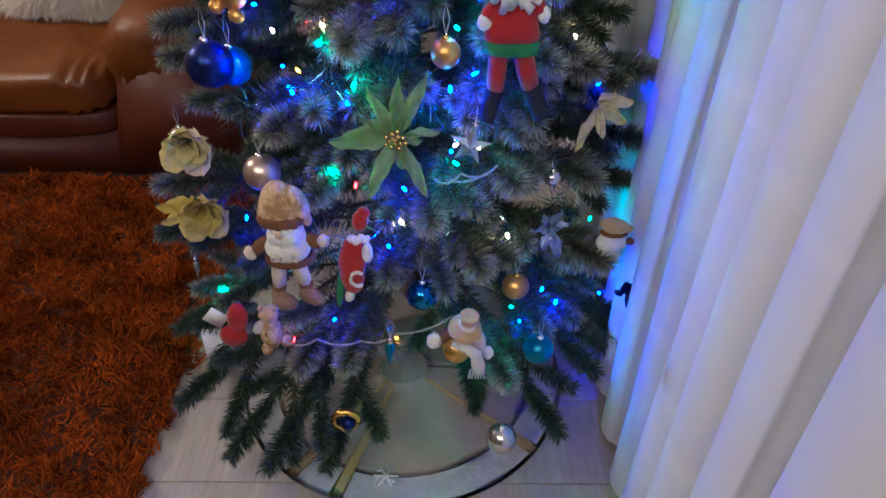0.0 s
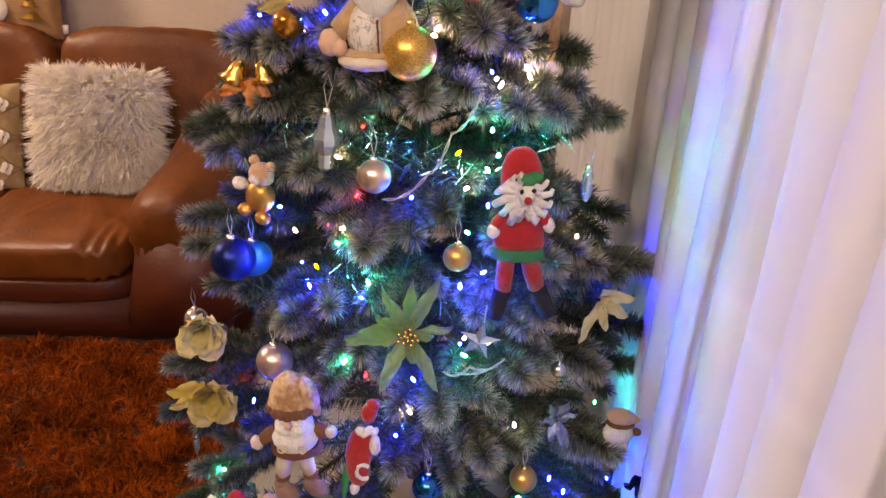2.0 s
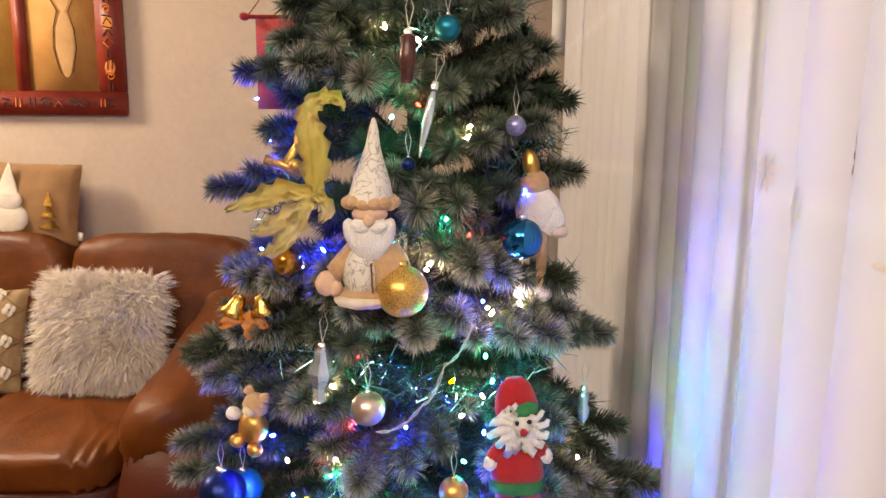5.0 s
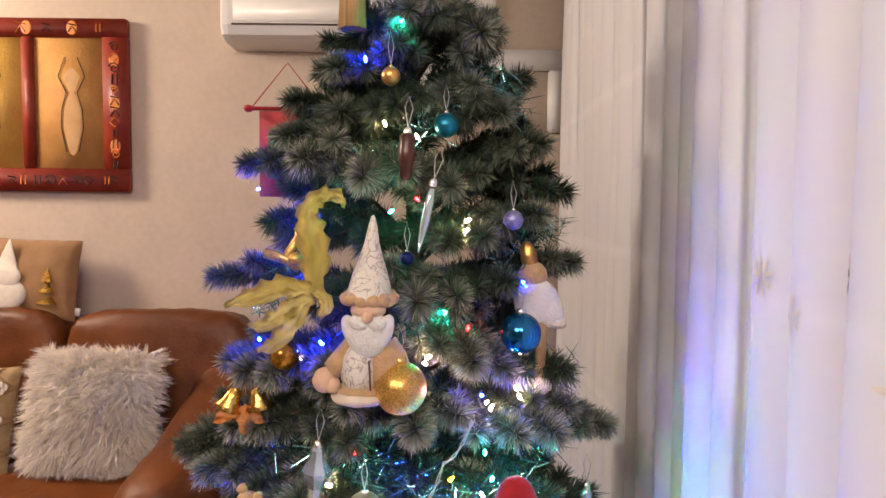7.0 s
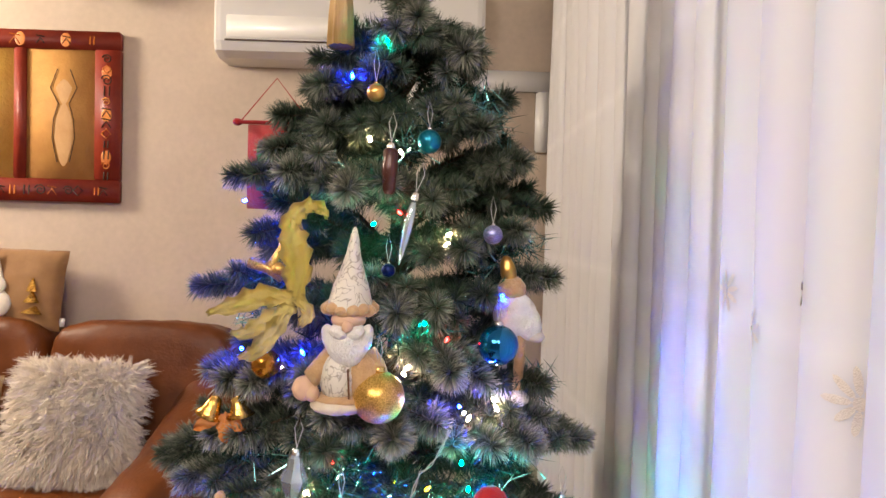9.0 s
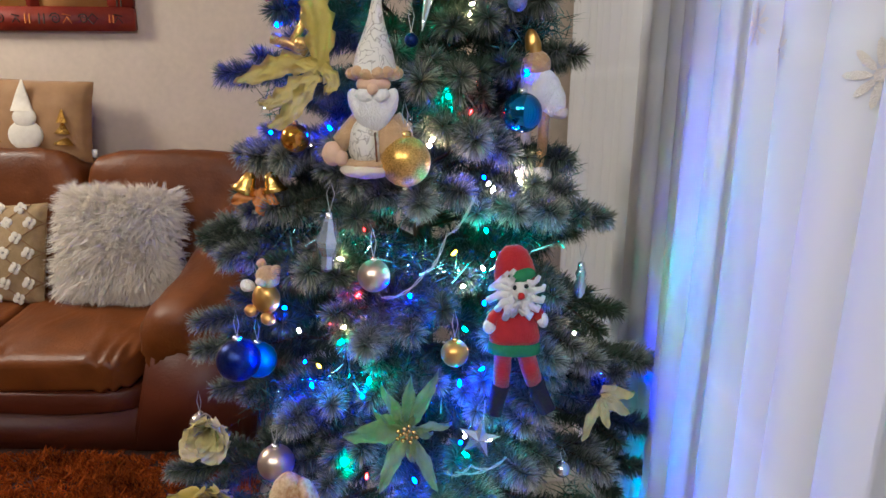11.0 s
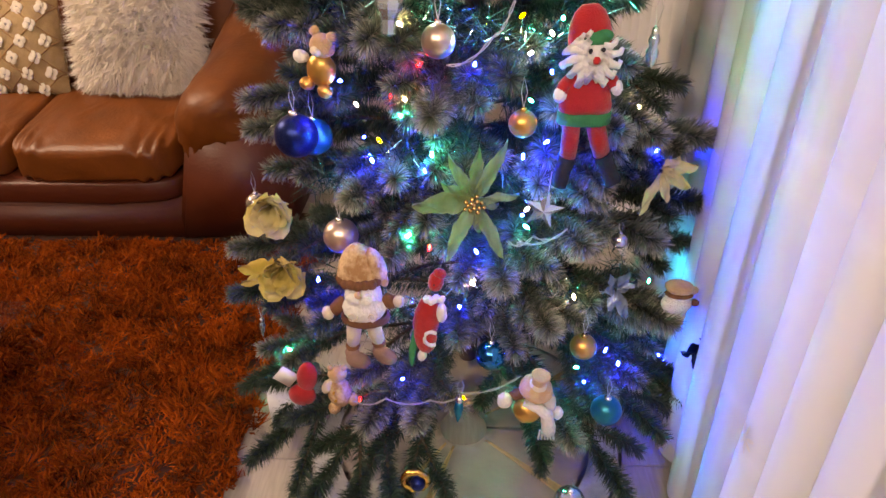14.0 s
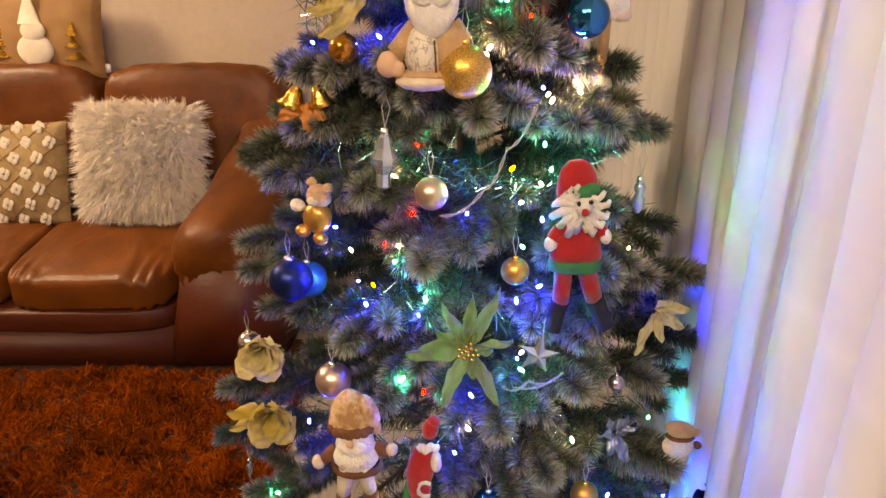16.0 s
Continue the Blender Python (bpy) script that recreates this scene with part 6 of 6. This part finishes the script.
wreath = tagged(empty("wreath_ornament", (0.011, 0.844, 0.191)), "small gold wreath with a blue centre", "christmas ornament")
bm = bmesh.new()
tube(bm, [(0.020 * math.cos(a * 0.4488), 0.002 * (a % 2), 0.020 * math.sin(a * 0.4488)) for a in range(15)], 0.006, 8, cap=False)
part("ring", bm, FOIL, wreath)
bm = bmesh.new()
ball(bm, (0.004, 0, -0.006), 0.013)
part("bead", bm, SHELL["navy"], wreath, "navy glitter bead")

ban = tagged(empty("banner_ornament", (-0.208, 1.42, 1.437)), "red cloth banner with green patch on a wooden stick", "christmas ornament")
bm = bmesh.new()
tube(bm, [(-0.006, 0, 0), (0.13, 0, 0.0)], 0.004, 8)
ball(bm, (-0.008, 0, 0), 0.009, scale=(1, 1, 0.8))
part("stick", bm, FELT[0], ban)
bm = bmesh.new()
box(bm, 0.012, 0.12, 0.0, 0.004, -0.165, -0.004, 0.001)
part("cloth", bm, FELT[0], ban)
bm = bmesh.new()
box(bm, 0.03, 0.10, -0.003, 0.0005, -0.13, -0.045, 0.001)
part("patch", bm, FELT[1], ban, "green felt patch")
bm = bmesh.new()
tube(bm, [(0, 0, 0.004), (0.066, 0, 0.085), (0.13, 0, 0.004)], 0.0012, 5)
part("string", bm, FELT[0], ban)

topper = tagged(empty("tree_topper", (0.003, 1.24, 1.536)), "golden brown draped tree topper with red and gold tassels", "tree topper")
DRAPE = surface("sheer_gold_brocade", (0.34, 0.20, 0.07), (0.52, 0.34, 0.14), 0.45, 0.4, scale=40, bump=0.4, stretch=(6, 6, 0.6))
bm = bmesh.new()
n = 30
rings = [[bm.verts.new((r * (1 + 0.18 * math.sin(a * 1.26 * 2)) * math.cos(a * 2 * math.pi / n), r * (1 + 0.18 * math.sin(a * 1.26 * 2)) * math.sin(a * 2 * math.pi / n), z)) for a in range(n)] for r, z in ((0.021, 0.0), (0.019, 0.05), (0.014, 0.11), (0.009, 0.17), (0.006, 0.2))]
for a, b in zip(rings, rings[1:]):
    for i in range(n):
        bm.faces.new((a[i], a[(i + 1) % n], b[(i + 1) % n], b[i]))
bm.faces.new(rings[0]), bm.faces.new(rings[-1])
part("drape", bm, DRAPE, topper)
bm = bmesh.new()
ball(bm, (-0.018, -0.02, 0.15), 0.014, scale=(0.8, 0.8, 1.2))
part("tassel", bm, FELT[0], topper, "red tassel")
bm = bmesh.new()
ball(bm, (-0.02, -0.02, 0.115), 0.008, scale=(1, 1, 1.4))
part("tassel", bm, FELT[1], topper, "green bead tassel")
bm = bmesh.new()
lathe(bm, [(0.002, 0.108), (0.005, 0.1), (0.008, 0.088)], (-0.02, -0.02, 0), 12)
part("bell", bm, FOIL, topper, "gold bell")

# gold glitter twig beside the yellow flower
twig = tagged(empty("glitter_twig", (-0.078, 1.116, 1.178)), "gold glitter twig with a small ball", "christmas ornament")
bm = bmesh.new()
tube(bm, [(-0.028, 0, 0.008), (0.0, 0, 0.0), (0.022, 0, -0.014)], 0.008, 10)
tube(bm, [(0.0, 0, 0.0), (0.02, 0, 0.03), (0.022, 0, 0.05)], 0.006, 10)
ball(bm, (0.018, -0.012, 0.0), 0.010)
part("twig", bm, SHELL["glitter"], twig)

# pale pot and parcel on the skirt
pot = tagged(empty("white_pot", (0.537, 1.28, -0.252)), "white ceramic pot standing near the curtain", "pot")
pot.location.z = 0.02
bm = bmesh.new()
lathe(bm, [(0.03, 0), (0.05, 0.01), (0.055, 0.05), (0.045, 0.09), (0.048, 0.1), (0.04, 0.1), (0.036, 0.03)], (0, 0, 0), 24)
part("body", bm, TRIM, pot)
bag = tagged(empty("gift_parcel", (-0.275, 1.17, 0.002), 20), "white paper gift parcel on the floor under the tree", "gift")
bm = bmesh.new()
box(bm, -0.06, 0.06, -0.04, 0.04, 0, 0.11, 0.004)
part("bag_body", bm, BORDER, bag)
# tinsel strands deep in the tree
TINSEL = island("teal_tinsel_foil", (0.02, 0.16, 0.15), (0.30, 0.62, 0.60), 0.22, 0.9)
for turn in range(5):
    rng = np.random.default_rng(60 + turn)
    tins = tagged(empty("tinsel_garland", (0.10, 1.36, 0.0)), "shiny teal foil tinsel garland wound deep in the branches", "garland", "tinsel garlands")
    m = 1100
    a = rng.uniform(math.pi * 1.02, math.pi * 1.98, m)
    z = 0.38 + 0.25 * turn + 0.05 * np.sin(a * 3 + turn) + 0.06 * (a - 4.7) / 1.5
    rr = np.array([reach(v) for v in z]) * rng.uniform(0.74, 0.88, m)
    pts = np.stack([rr * np.cos(a), rr * np.sin(a), z], 1) + rng.normal(0, 0.012, (m, 3))
    blades("foil_strand", pts, rng.normal(size=(m, 3)), rng.uniform(0.02, 0.05, m), 0.0016, TINSEL, tins, kind="stuff")

# ---- floor boards ----
floor_ob = bpy.data.objects["floor"]
boards = {}
W_B = 0.192
row = 0
yb = Y0
while yb < Y1 - 0.01:
    y1 = min(yb + W_B, Y1)
    off = (row * 0.47) % 1.2
    xb = X0 - off
    while xb < X1 + 0.15:
        x0, x1 = max(xb, X0), min(xb + 1.2, X1 + 0.15)
        if x1 - x0 > 0.02:
            key = (round(x1 - x0, 3), round(y1 - yb, 3))
            if key not in boards:
                bm = boxed(0.0008, key[0] - 0.0008, 0.0008, key[1] - 0.0008, -0.004, 0.0, 0.001)
                me = bpy.data.meshes.new("board")
                bm.to_mesh(me)
                bm.free()
                me.materials.append(PLANK)
                boards[key] = me
            ob = new("board", boards[key])
            ob.parent = floor_ob
            ob.location = (x0, yb, 0)
        xb += 1.2
    yb += W_B
    row += 1
